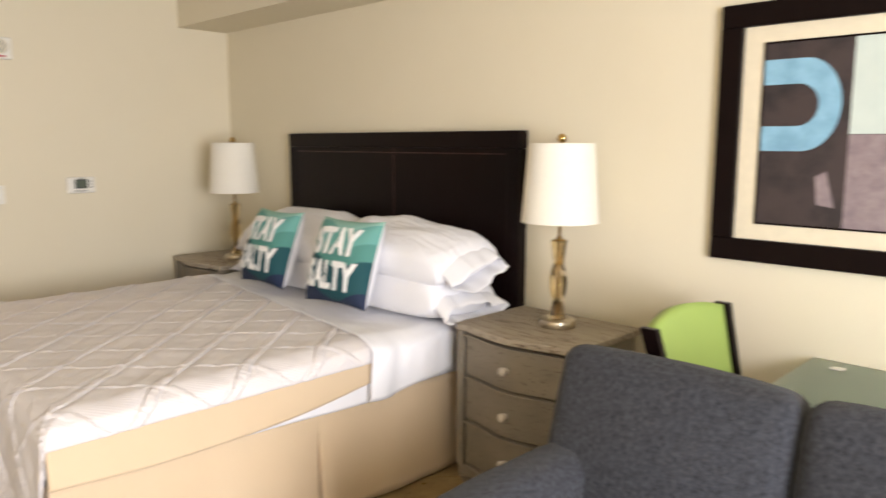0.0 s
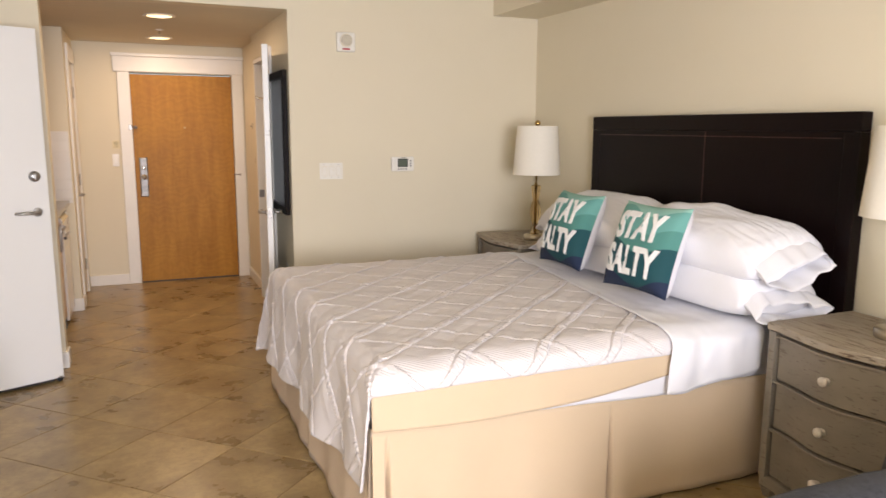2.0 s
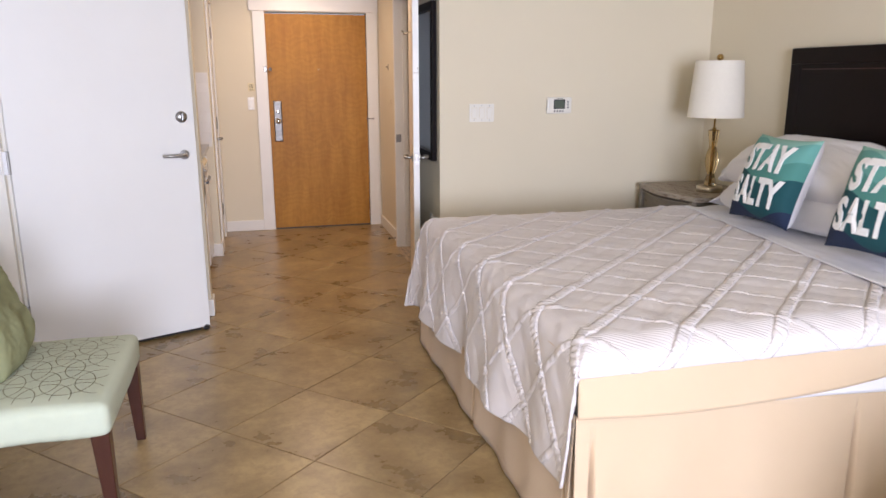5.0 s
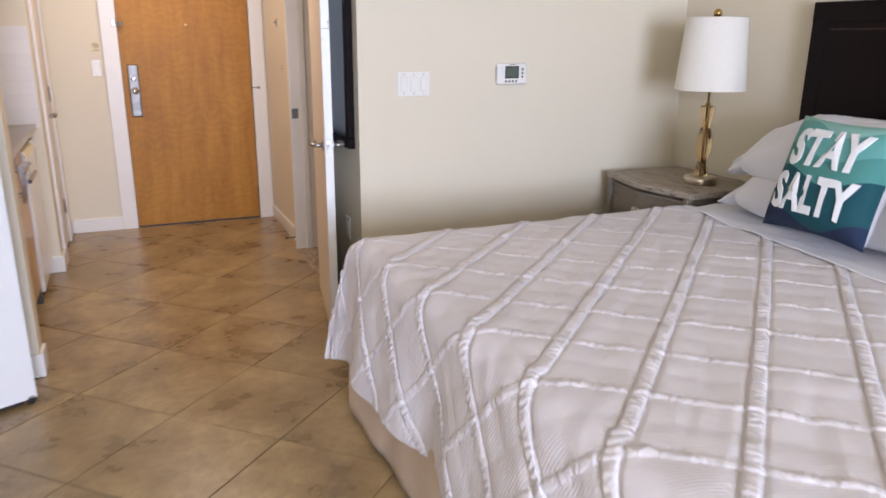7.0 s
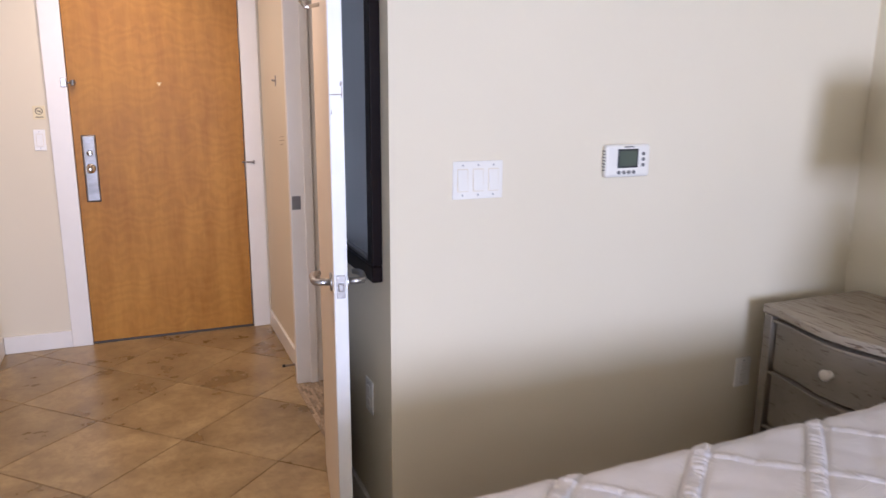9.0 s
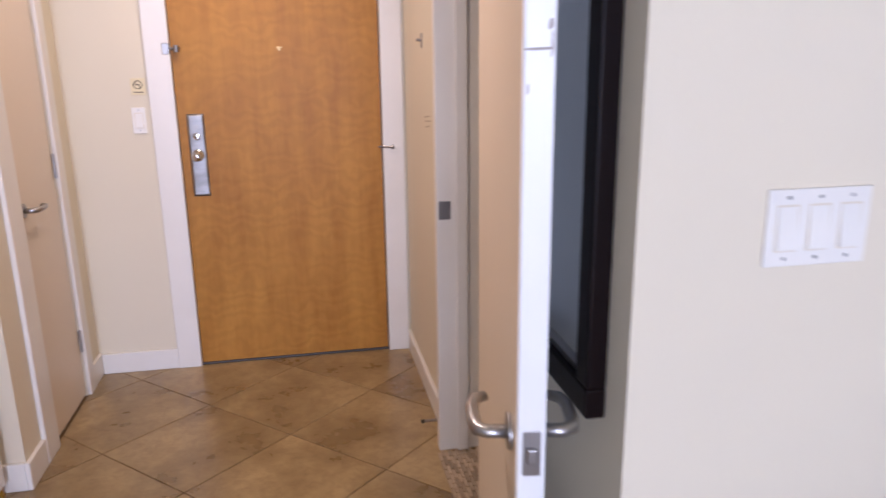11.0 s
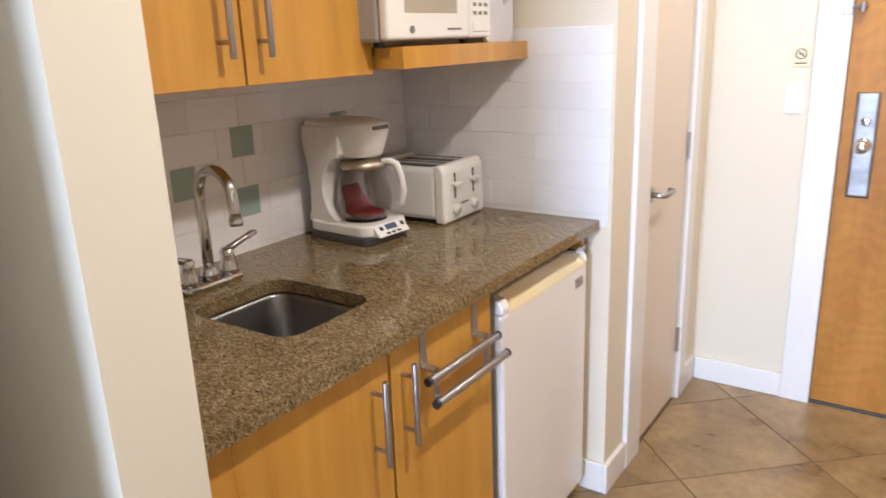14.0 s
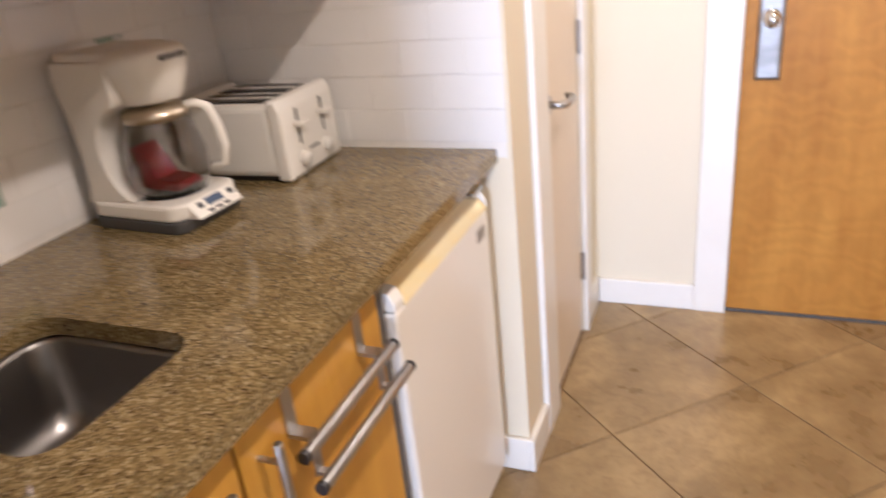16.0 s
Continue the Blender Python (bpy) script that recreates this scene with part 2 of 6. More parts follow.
def ribbed_coverlet():
    """Ribbed cloth whose gathered bands and puckers follow the weave, laid out by the cloth's own coordinates."""
    m = material("greige_ribbed_coverlet", (0.70, 0.655, 0.65), 0.85, second=(0.65, 0.605, 0.60), scale=3, sheen=0.2)
    nt = m.node_tree
    n, link = nt.nodes, nt.links.new
    b = principled(m)
    at = n.new("ShaderNodeAttribute")
    at.attribute_name = "cloth"
    sep = n.new("ShaderNodeSeparateXYZ")
    link(at.outputs["Vector"], sep.inputs[0])
    wob = n.new("ShaderNodeTexNoise")
    wob.inputs["Scale"].default_value, wob.inputs["Detail"].default_value = 26, 3
    link(at.outputs["Vector"], wob.inputs["Vector"])

    def calc(op, a, c, d=None):
        k = n.new("ShaderNodeMath")
        k.operation = op
        for slot, v in enumerate((a, c, d)):
            if v is None:
                continue
            if isinstance(v, (int, float)):
                k.inputs[slot].default_value = v
            else:
                link(v, k.inputs[slot])
        return k.outputs[0]

    def smooth(v, lo, hi):
        k = n.new("ShaderNodeMapRange")
        k.interpolation_type = "SMOOTHSTEP"
        k.inputs["From Min"].default_value, k.inputs["From Max"].default_value = lo, hi
        link(v, k.inputs["Value"])
        return k.outputs[0]

    S, W = sep.outputs["X"], sep.outputs["Y"]
    total, flat = None, None
    for c, sign, half, tall, puckers in ((2.853, -1, 0.0165, 0.0042, 330), (5.905, 1, 0.0115, 0.0028, 200)):
        k = calc("MULTIPLY_ADD", calc("MULTIPLY_ADD", S, sign * 0.905, W), 1 / 0.303, -c / 0.303)
        q = calc("MULTIPLY", calc("PINGPONG", calc("MULTIPLY_ADD", wob.outputs[0], 0.05, calc("ADD", k, -0.025)), 0.5), 0.303 / 1.349)
        band = smooth(q, half, half * 0.80)
        along = calc("MULTIPLY_ADD", W, -sign * 0.905 / 1.349 * puckers, calc("MULTIPLY", S, puckers / 1.349))
        pucker = calc("SINE", calc("MULTIPLY_ADD", wob.outputs[0], 16.0, along), 0)
        one = calc("MULTIPLY", band, calc("MULTIPLY_ADD", pucker, 0.0010, tall))
        near = smooth(q, half * 3.2, half * 0.9)
        one = calc("MULTIPLY_ADD", calc("MULTIPLY", near, calc("SUBTRACT", 1.0, band)), calc("MULTIPLY", pucker, 0.0011), one)
        total = one if total is None else calc("MAXIMUM", total, one)
        clear = calc("SUBTRACT", 1.0, band)
        flat = clear if flat is None else calc("MULTIPLY", flat, clear)
    rib = calc("SINE", calc("MULTIPLY", calc("MULTIPLY_ADD", S, 0.42, W), 640.0), 0)
    total = calc("MULTIPLY_ADD", calc("MULTIPLY", rib, flat), 0.00042, total)
    bp = n.new("ShaderNodeBump")
    bp.inputs["Strength"].default_value, bp.inputs["Distance"].default_value = 1.0, 1.0
    link(total, bp.inputs["Height"])
    link(bp.outputs[0], b.inputs["Normal"])
    return m


def patterned_seat():
    # pale green weave with interlaced brown rings
    m = material("pale_green_ring_fabric", (0.52, 0.57, 0.455), 0.85, second=(0.47, 0.52, 0.415), scale=20, bump=0.3, bump_scale=400)
    return m


def banded_print():
    # layered wave bands from pale seafoam at the top to navy at the hem
    m = material("teal_wave_print", (0.2, 0.5, 0.45), 0.85, scale=10, bump=0.3, bump_scale=400)
    nt = m.node_tree
    n, link = nt.nodes, nt.links.new
    b = principled(m)
    tc = n.new("ShaderNodeTexCoord")
    sep = n.new("ShaderNodeSeparateXYZ")
    link(tc.outputs["Object"], sep.inputs[0])
    sn = n.new("ShaderNodeMath")
    sn.operation = "SINE"
    k = n.new("ShaderNodeMath")
    k.operation = "MULTIPLY_ADD"
    k.inputs[1].default_value, k.inputs[2].default_value = 17.0, 0.9
    link(sep.outputs["X"], k.inputs[0])
    link(k.outputs[0], sn.inputs[0])
    ad = n.new("ShaderNodeMath")
    ad.operation = "MULTIPLY_ADD"
    ad.inputs[1].default_value = 0.028
    link(sn.outputs[0], ad.inputs[0])
    link(sep.outputs["Z"], ad.inputs[2])
    mr = n.new("ShaderNodeMapRange")
    mr.inputs["From Min"].default_value, mr.inputs["From Max"].default_value = -0.225, 0.225
    link(ad.outputs[0], mr.inputs["Value"])
    rp = n.new("ShaderNodeValToRGB")
    rp.color_ramp.interpolation = "CONSTANT"
    e = rp.color_ramp.elements
    e[0].position, e[0].color = 0.0, (0.010, 0.020, 0.055, 1)
    e[1].position, e[1].color = 0.14, (0.006, 0.062, 0.075, 1)
    for p, c in ((0.47, (0.075, 0.235, 0.205, 1)), (0.66, (0.125, 0.33, 0.295, 1)), (0.86, (0.27, 0.50, 0.44, 1))):
        q = e.new(p)
        q.color = c
    link(mr.outputs[0], rp.inputs[0])
    link(rp.outputs[0], b.inputs["Base Color"])
    return m


def figured(m):
    """Rippled cross figure over the straight veneer grain."""
    nt = m.node_tree
    n, link = nt.nodes, nt.links.new
    b = principled(m)
    base = b.inputs["Base Color"].links[0].from_socket
    tc = n.new("ShaderNodeTexCoord")
    wv = n.new("ShaderNodeTexWave")
    wv.wave_type, wv.bands_direction = "BANDS", "Z"
    wv.inputs["Scale"].default_value, wv.inputs["Distortion"].default_value, wv.inputs["Detail"].default_value, wv.inputs["Detail Scale"].default_value = 5, 14, 4, 1.4
    link(tc.outputs["Object"], wv.inputs["Vector"])
    patch = n.new("ShaderNodeTexNoise")
    patch.inputs["Scale"].default_value, patch.inputs["Detail"].default_value = 3.2, 4
    link(tc.outputs["Object"], patch.inputs["Vector"])
    mul = n.new("ShaderNodeMath")
    mul.operation = "MULTIPLY"
    link(wv.outputs["Fac"], mul.inputs[0])
    link(patch.outputs[0], mul.inputs[1])
    mr = n.new("ShaderNodeMapRange")
    mr.inputs["From Max"].default_value = 0.7
    mr.inputs["To Min"].default_value, mr.inputs["To Max"].default_value = 1.04, 0.91
    link(mul.outputs[0], mr.inputs["Value"])
    hsv = n.new("ShaderNodeHueSaturation")
    link(mr.outputs[0], hsv.inputs["Value"])
    link(base, hsv.inputs["Color"])
    link(hsv.outputs[0], b.inputs["Base Color"])


figured(MAPLE)
NIGHTSTAND_TOP = distressed("worn_pale_paint", (0.40, 0.34, 0.26), (60, 5, 60), (0.53, 0.59))
TRAVERTINE, GRANITE, NIGHTSTAND, COVERLET, SEAT, TEAL = travertine(), granite(), distressed(), ribbed_coverlet(), patterned_seat(), banded_print()
CLEAR = glass("clear_glass", (0.95, 0.96, 0.95))
CARAFE = glass("carafe_glass", (0.66, 0.64, 0.62))
AMBER = glass("amber_glass", (0.97, 0.80, 0.50), 0.02, 1.5)
FROSTED = glass("frosted_green_glass", (0.62, 0.74, 0.66), 0.35)
MIRROR = material("silvered_mirror", (0.86, 0.88, 0.88), 0.02, 1.0, scale=3, rough_var=0.0)
GLOW = bpy.data.materials.new("downlight_bulb")
GLOW.use_nodes = True
principled(GLOW).inputs["Emission Color"].default_value = (1.0, 0.70, 0.32, 1)
principled(GLOW).inputs["Emission Strength"].default_value = 2.6


# ---- mesh helpers ----
def linked(name, bm, mat, smooth=False):
    me = bpy.data.meshes.new(name)
    bm.normal_update()
    bm.to_mesh(me)
    bm.free()
    for one in mat if isinstance(mat, (list, tuple)) else (mat,):
        me.materials.append(one)
    if smooth:
        for p in me.polygons:
            p.use_smooth = True
    return me


def part(name, bm, mat, parent, label="", smooth=False):
    ob = new(name, linked(name, bm, mat, smooth))
    ob.parent = parent
    if label:
        tagged(ob, label)
    return ob


def thing(name, x, y, z, rz=0, label="", category="", group="", kind=""):
    ob = new(name)
    ob.matrix_world = pose(x, y, z, 0, 0, rz)
    return tagged(ob, label, category, group, kind)


def single(name, bm, mat, m=None, label="", category="", group="", kind="", smooth=False):
    ob = new(name, linked(name, bm, mat, smooth))
    if m:
        ob.matrix_world = m
    return tagged(ob, label, category, group, kind)


def box(lo, hi, bevel=0.0, seg=2, bm=None):
    own = bmesh.new()
    bmesh.ops.create_cube(own, size=1)
    for v in own.verts:
        v.co = Vector([(lo[k] + hi[k]) / 2 + v.co[k] * (hi[k] - lo[k]) for k in range(3)])
    if bevel:
        bmesh.ops.bevel(own, geom=own.edges[:], offset=bevel, segments=seg, affect="EDGES", profile=0.5)
    return merged(bm, own)


def merged(bm, own):
    if bm is None:
        return own
    me = bpy.data.meshes.new("t")
    own.to_mesh(me)
    own.free()
    bm.from_mesh(me)
    bpy.data.meshes.remove(me)
    return bm


def rod(p0, p1, r0, r1=None, n=16, bm=None, bevel=0.0):
    own = bmesh.new()
    p0, p1 = Vector(p0), Vector(p1)
    d = p1 - p0
    bmesh.ops.create_cone(own, cap_ends=True, segments=n, radius1=r0, radius2=r0 if r1 is None else r1, depth=d.length)
    if bevel:
        caps = [e for e in own.edges if abs(e.verts[0].co.z - e.verts[1].co.z) < 1e-6]
        bmesh.ops.bevel(own, geom=caps, offset=bevel, segments=2, affect="EDGES", profile=0.5)
    own.transform(Matrix.Translation((p0 + p1) / 2) @ d.to_track_quat("Z", "Y").to_matrix().to_4x4())
    return merged(bm, own)


def lathe(profile, n=32, bm=None, close=False):
    own = bmesh.new()
    rings = []
    for r, z in profile:
        rings.append([own.verts.new((r * math.cos(2 * math.pi * k / n), r * math.sin(2 * math.pi * k / n), z)) for k in range(n)])
    for a, b in zip(rings, rings[1:]):
        for k in range(n):
            own.faces.new((a[k], a[(k + 1) % n], b[(k + 1) % n], b[k]))
    if close:
        own.faces.new(rings[0][::-1])
        own.faces.new(rings[-1])
    return merged(bm, own)


def tube(points, radius, n=12, bm=None):
    own = bmesh.new()
    pts = [Vector(p) for p in points]
    rings, up = [], None
    for k, p in enumerate(pts):
        d = (pts[min(k + 1, len(pts) - 1)] - pts[max(k - 1, 0)]).normalized()
        if up is None:
            up = d.orthogonal().normalized()
        up = (up - d * up.dot(d)).normalized()
        side = d.cross(up)
        r = radius[k] if isinstance(radius, (list, tuple)) else radius
        rings.append([own.verts.new(p + r * (up * math.cos(a) + side * math.sin(a))) for a in (2 * math.pi * j / n for j in range(n))])
    for a, b in zip(rings, rings[1:]):
        for j in range(n):
            own.faces.new((a[j], a[(j + 1) % n], b[(j + 1) % n], b[j]))
    own.faces.new(rings[0][::-1])
    own.faces.new(rings[-1])
    return merged(bm, own)


def prism(outline, lo, hi, axis=2, bm=None, bevel=0.0):
    """An outline of two coordinates, drawn out along the third."""
    own = bmesh.new()

    def at(p, h):
        q = list(p)
        q.insert(axis, h)
        return own.verts.new(q)

    a, b = [at(p, lo) for p in outline], [at(p, hi) for p in outline]
    own.faces.new(a[::-1])
    own.faces.new(b)
    for k in range(len(a)):
        j = (k + 1) % len(a)
        own.faces.new((a[k], a[j], b[j], b[k]))
    bmesh.ops.recalc_face_normals(own, faces=own.faces[:])
    if bevel:
        bmesh.ops.bevel(own, geom=own.edges[:], offset=bevel, segments=2, affect="EDGES", profile=0.5)
    return merged(bm, own)


def sheet(fn, nu, nv, thick=0.0):
    """A cloth: fn(u, v) in 0..1 gives its place; with a thickness, a second skin below it."""
    bm = bmesh.new()
    grid = [[bm.verts.new(fn(i / nu, j / nv)) for j in range(nv + 1)] for i in range(nu + 1)]
    for i in range(nu):
        for j in range(nv):
            bm.faces.new((grid[i][j], grid[i + 1][j], grid[i + 1][j + 1], grid[i][j + 1]))
    if thick:
        bm.normal_update()
        under = [[bm.verts.new(v.co - v.normal * thick) for v in row] for row in grid]
        for i in range(nu):
            for j in range(nv):
                bm.faces.new((under[i][j], under[i][j + 1], under[i + 1][j + 1], under[i + 1][j]))
        rim = [(i, 0) for i in range(nu)] + [(nu, j) for j in range(nv)] + [(i, nv) for i in range(nu, 0, -1)] + [(0, j) for j in range(nv, 0, -1)]
        for k, (i, j) in enumerate(rim):
            p, q = rim[(k + 1) % len(rim)]
            bm.faces.new((grid[i][j], under[i][j], under[p][q], grid[p][q]))
    return bm


def words(text, size, depth, squeeze=1.0, heavy=0.0):
    """Lettering as a bmesh lying in x and y, centred."""
    cu = bpy.data.curves.new("lettering", "FONT")
    cu.body, cu.size, cu.extrude, cu.align_x, cu.align_y = text, size, depth, "CENTER", "CENTER"
    cu.resolution_u, cu.offset = 3, heavy
    ob = bpy.data.objects.new("lettering", cu)
    scene.collection.objects.link(ob)
    me = bpy.data.meshes.new_from_object(ob.evaluated_get(bpy.context.evaluated_depsgraph_get()))
    bm = bmesh.new()
    bm.from_mesh(me)
    bpy.data.objects.remove(ob)
    bpy.data.curves.remove(cu)
    bpy.data.meshes.remove(me)
    bm.transform(Matrix.Diagonal((squeeze, 1, 1, 1)))
    return bm


# ---- the setting ----
XL, XR, YB, YT, YE = -1.03, 3.15, -1.6, 5.515, 8.10      # left, right, back, cross wall, entry wall
HALL_L, HALL_R, CEIL_Z, HALL_Z = -0.18, 1.265, 2.62, 2.27
KX, KY0, KY1 = -0.92, 5.665, 7.118                        # the kitchen recess


def wall(name, *boxes, mat=WALL, label="cream painted plaster wall"):
    bm = None
    for lo, hi in boxes:
        bm = box(lo, hi, bm=bm)
    return single(name, bm, mat, label=label, category="wall", kind="structure")


wall("wall_east", ((XR, YB - 0.12, 0), (XR + 0.12, YT + 0.12, CEIL_Z)))
wall("wall_north", ((HALL_R, YT, 0), (XR, YT + 0.12, CEIL_Z)), ((HALL_R, YT + 0.12, 0), (HALL_R + 0.12, 6.22, HALL_Z)),
     ((HALL_R, 6.22, 2.07), (HALL_R + 0.12, 7.10, HALL_Z)))
wall("wall_hall_east", ((1.325, 7.10, 0), (1.445, YE, HALL_Z)))
wall("wall_header", ((HALL_L, YT, HALL_Z), (HALL_R, YT + 0.12, CEIL_Z)))
wall("wall_entry", ((HALL_L - 0.12, YE, 0), (0.285, YE + 0.12, HALL_Z)), ((1.212, YE, 0), (1.445, YE + 0.12, HALL_Z)), ((0.285, YE, 2.005), (1.212, YE + 0.12, HALL_Z)))
wall("wall_hall_west", ((HALL_L - 0.12, KY1, 0), (HALL_L, 7.41, HALL_Z)), ((HALL_L - 0.12, 7.86, 0), (HALL_L, YE, HALL_Z)), ((HALL_L - 0.12, 7.41, 2.04), (HALL_L, 7.86, HALL_Z)))
wall("wall_kitchen_back", ((KX - 0.12, KY0, 0), (KX, KY1, HALL_Z)))
wall("wall_kitchen_side", ((KX - 0.12, KY1, 0), (HALL_L - 0.12, KY1 + 0.10, HALL_Z)))
wall("wall_kitchen_pier", ((XL - 0.12, YT + 0.028, 0), (HALL_L, KY0, HALL_Z)), ((XL - 0.12, YT, HALL_Z), (HALL_L, KY0, CEIL_Z)))
wall("wall_west", ((XL - 0.12, YB - 0.12, 0), (XL, 4.02, CEIL_Z)), ((XL - 0.12, 4.94, 0), (XL, YT + 0.028, HALL_Z)), ((XL - 0.12, 4.94, HALL_Z), (XL, YT, CEIL_Z)), ((XL - 0.12, 4.02, 2.07), (XL, 4.94, CEIL_Z)))
wall("wall_south", ((XL, YB - 0.12, 0), (-0.9, YB, CEIL_Z)), ((1.8, YB - 0.12, 0), (XR, YB, CEIL_Z)), ((-0.9, YB - 0.12, 2.28), (1.8, YB, CEIL_Z)))
wall("wall_closet", ((-0.95, 7.20, 0), (-0.90, YE, HALL_Z)), ((-0.90, YE, 0), (HALL_L - 0.12, YE + 0.05, HALL_Z)))
wall("wall_bathroom", ((1.385, 5.635, 0), (2.6, 5.70, HALL_Z)), ((2.6, 5.635, 0), (2.7, YE + 0.12, HALL_Z)), ((1.445, YE, 0), (2.6, YE + 0.12, HALL_Z)))
single("soffit", box((2.775, YB, 2.32), (XR, YT, CEIL_Z - 0.001)), WALL, label="cream boxed soffit along the headboard wall", category="soffit", kind="structure")
single("ceiling", box((XL - 0.12, YB - 0.12, CEIL_Z), (XR + 0.12, YT + 0.12, CEIL_Z + 0.1)), CEIL, label="cream painted room ceiling", category="ceiling", kind="structure")
single("ceiling_hall", box((KX - 0.12, YT + 0.12, HALL_Z), (2.7, YE + 0.12, HALL_Z + 0.1)), CEIL, label="lower cream hall ceiling", category="ceiling", kind="structure")
single("ground", box((-60, -60, -0.32), (60, 60, -0.30)), DUST, label="plain ground outside the building", category="ground", kind="structure")
single("floor_slab", box((XL - 0.12, YB - 0.12, -0.29), (2.75 + 0.52, YE + 0.12, -0.003)), GROUT, label="brown grout bed under the floor tiles", category="floor", kind="structure")


def skirting(name, *boxes):
    bm = None
    for lo, hi in boxes:
        bm = box(lo, hi, 0.004, 2, bm)
    return single(name, bm, TRIM, label="white painted wooden baseboard", category="baseboard", kind="structure")


skirting("baseboard_entry", ((HALL_L + 0.017, YE - 0.016, 0), (0.180, YE, 0.10)))
skirting("baseboard_hall_east", ((1.309, 7.17, 0), (1.325, YE, 0.10)))
skirting("baseboard_hall_west", ((HALL_L, KY1 - 0.016, 0), (HALL_L + 0.016, 7.275, 0.105)), ((-0.262, KY1 - 0.016, 0), (HALL_L, KY1, 0.105)), ((HALL_L, 7.945, 0), (HALL_L + 0.016, YE, 0.105)))
skirting("baseboard_north", ((HALL_R - 0.016, YT, 0), (HALL_R, 6.14, 0.10)), ((HALL_R - 0.016, YT - 0.016, 0), (XR, YT, 0.10)))
skirting("baseboard_pier", ((HALL_L, YT + 0.028, 0), (HALL_L + 0.016, KY0, 0.105)), ((XL, YT + 0.012, 0), (HALL_L + 0.016, YT + 0.028, 0.105)))
skirting("baseboard_east", ((XR - 0.016, YB, 0), (XR, YT - 0.016, 0.10)))


def lever(parent, at, along, out, mat=STEEL, length=0.11, label="brushed metal lever handle"):
    """A lever on a round rose: along is the way the lever points, out the way it stands off the door."""
    a, o, p = Vector(along), Vector(out), Vector(at)
    h = part("handle", rod(p, p + o * 0.008, 0.026, n=24, bevel=0.002), mat, parent, label, True)
    pts = [p + o * 0.006, p + o * 0.035, p + o * 0.048 + a * 0.008, p + o * 0.052 + a * 0.03, p + o * 0.053 + a * length * 0.7, p + o * 0.046 + a * length * 0.92, p + o * 0.030 + a * length]
    part("lever", tube(pts, [0.010, 0.010, 0.0105, 0.010, 0.0095, 0.009, 0.008], 12), mat, h, smooth=True)
    return h


def hinge(parent, at, along, out, mat=DARK_STEEL, tall=0.10):
    a, o, p = Vector(along), Vector(out), Vector(at)
    z = Vector((0, 0, tall / 2))
    bm = rod(p + o * 0.006 - z, p + o * 0.006 + z, 0.006, n=10)
    lo, hi = p - z + a * 0.003, p + z + a * 0.035 + o * 0.0025
    bm = box([min(i, j) for i, j in zip(lo, hi)], [max(i, j) for i, j in zip(lo, hi)], bm=bm)
    return part("hinge", bm, mat, parent, "worn metal butt hinge")


# entry door and its casing
door = thing("door_1", 0.285, YE, 0, label="closed maple veneer entry door with steel lock plate", category="door", kind="structure")
DW = 0.921
leaf = part("leaf", box((0.004, 0.003, 0.012), (DW, 0.056, 1.992), 0.002), MAPLE, door)


def plate_face(u, v):
    # pressed steel, slightly wavy along its height
    x, z = 0.042 + 0.074 * u, 1.215 - 0.375 * v
    edge = min(1.0, min(u, 1 - u) / 0.06, min(v, 1 - v) / 0.015)
    return Vector((x, 0.0015 - 0.004 * edge - 0.0013 * edge * math.sin(z * 33.0 + 0.8) - 0.0012 * (1 - (2 * u - 1) ** 2), z))


plate = part("lock_plate", sheet(plate_face, 12, 60, 0.001), PLATE_STEEL, door, "worn wavy steel lock plate", True)
part("cylinder", rod((0.079, 0.006, 1.115), (0.079, -0.006, 1.115), 0.017, n=20, bevel=0.002), CHROME, plate, smooth=True)
part("rose", rod((0.079, 0.007, 1.03), (0.079, -0.012, 1.03), 0.030, 0.024, 24), CHROME, plate, smooth=True)
part("knob", tube([(0.079, -0.01, 1.03), (0.079, -0.03, 1.03), (0.079, -0.045, 1.03), (0.079, -0.06, 1.03), (0.079, -0.068, 1.03)], [0.012, 0.011, 0.022, 0.024, 0.012], 20), CHROME, plate, "polished round door knob", True)
bm = box((-0.030, -0.022, 1.475), (0.000, -0.001, 1.525), 0.003)
rod((0.0, -0.014, 1.50), (0.045, -0.020, 1.50), 0.006, bm=bm)
rod((0.030, -0.020, 1.485), (0.030, -0.020, 1.515), 0.011, bm=bm)
part("swing_latch", bm, DARK_STEEL, door, "dark metal swing bar night latch")
BRASS_P = material("dull_brass", (0.42, 0.27, 0.11), 0.45, 1.0)
part("peephole", rod((0.47, 0.004, 1.495), (0.47, -0.001, 1.495), 0.008, n=14), BRASS_P, door)
part("peephole_plate", box((0.458, 0.001, 1.499), (0.484, 0.0035, 1.505)), BRASS_P, door)
for z in (1.76, 0.985, 0.20):
    hinge(door, (DW + 0.003, 0.008, z), (1, 0, 0), (0, -1, 0), tall=0.115)
bm = rod((0.905, -0.008, 1.04), (0.965, -0.03, 1.04), 0.005)
part("hinge_stop", rod((0.965, -0.03, 1.04), (0.975, -0.034, 1.04), 0.010, bm=bm), DARK_STEEL, door, "hinge pin door stop")
# sill takes a charcoal colour to stand for the shaded gap below the leaf
part("threshold", box((0.0, 0.0, 0.0), (DW + 0.004, 0.10, 0.010), 0.003), PLASTIC_D, door, "door sill coloured dark as the shaded gap under the door")

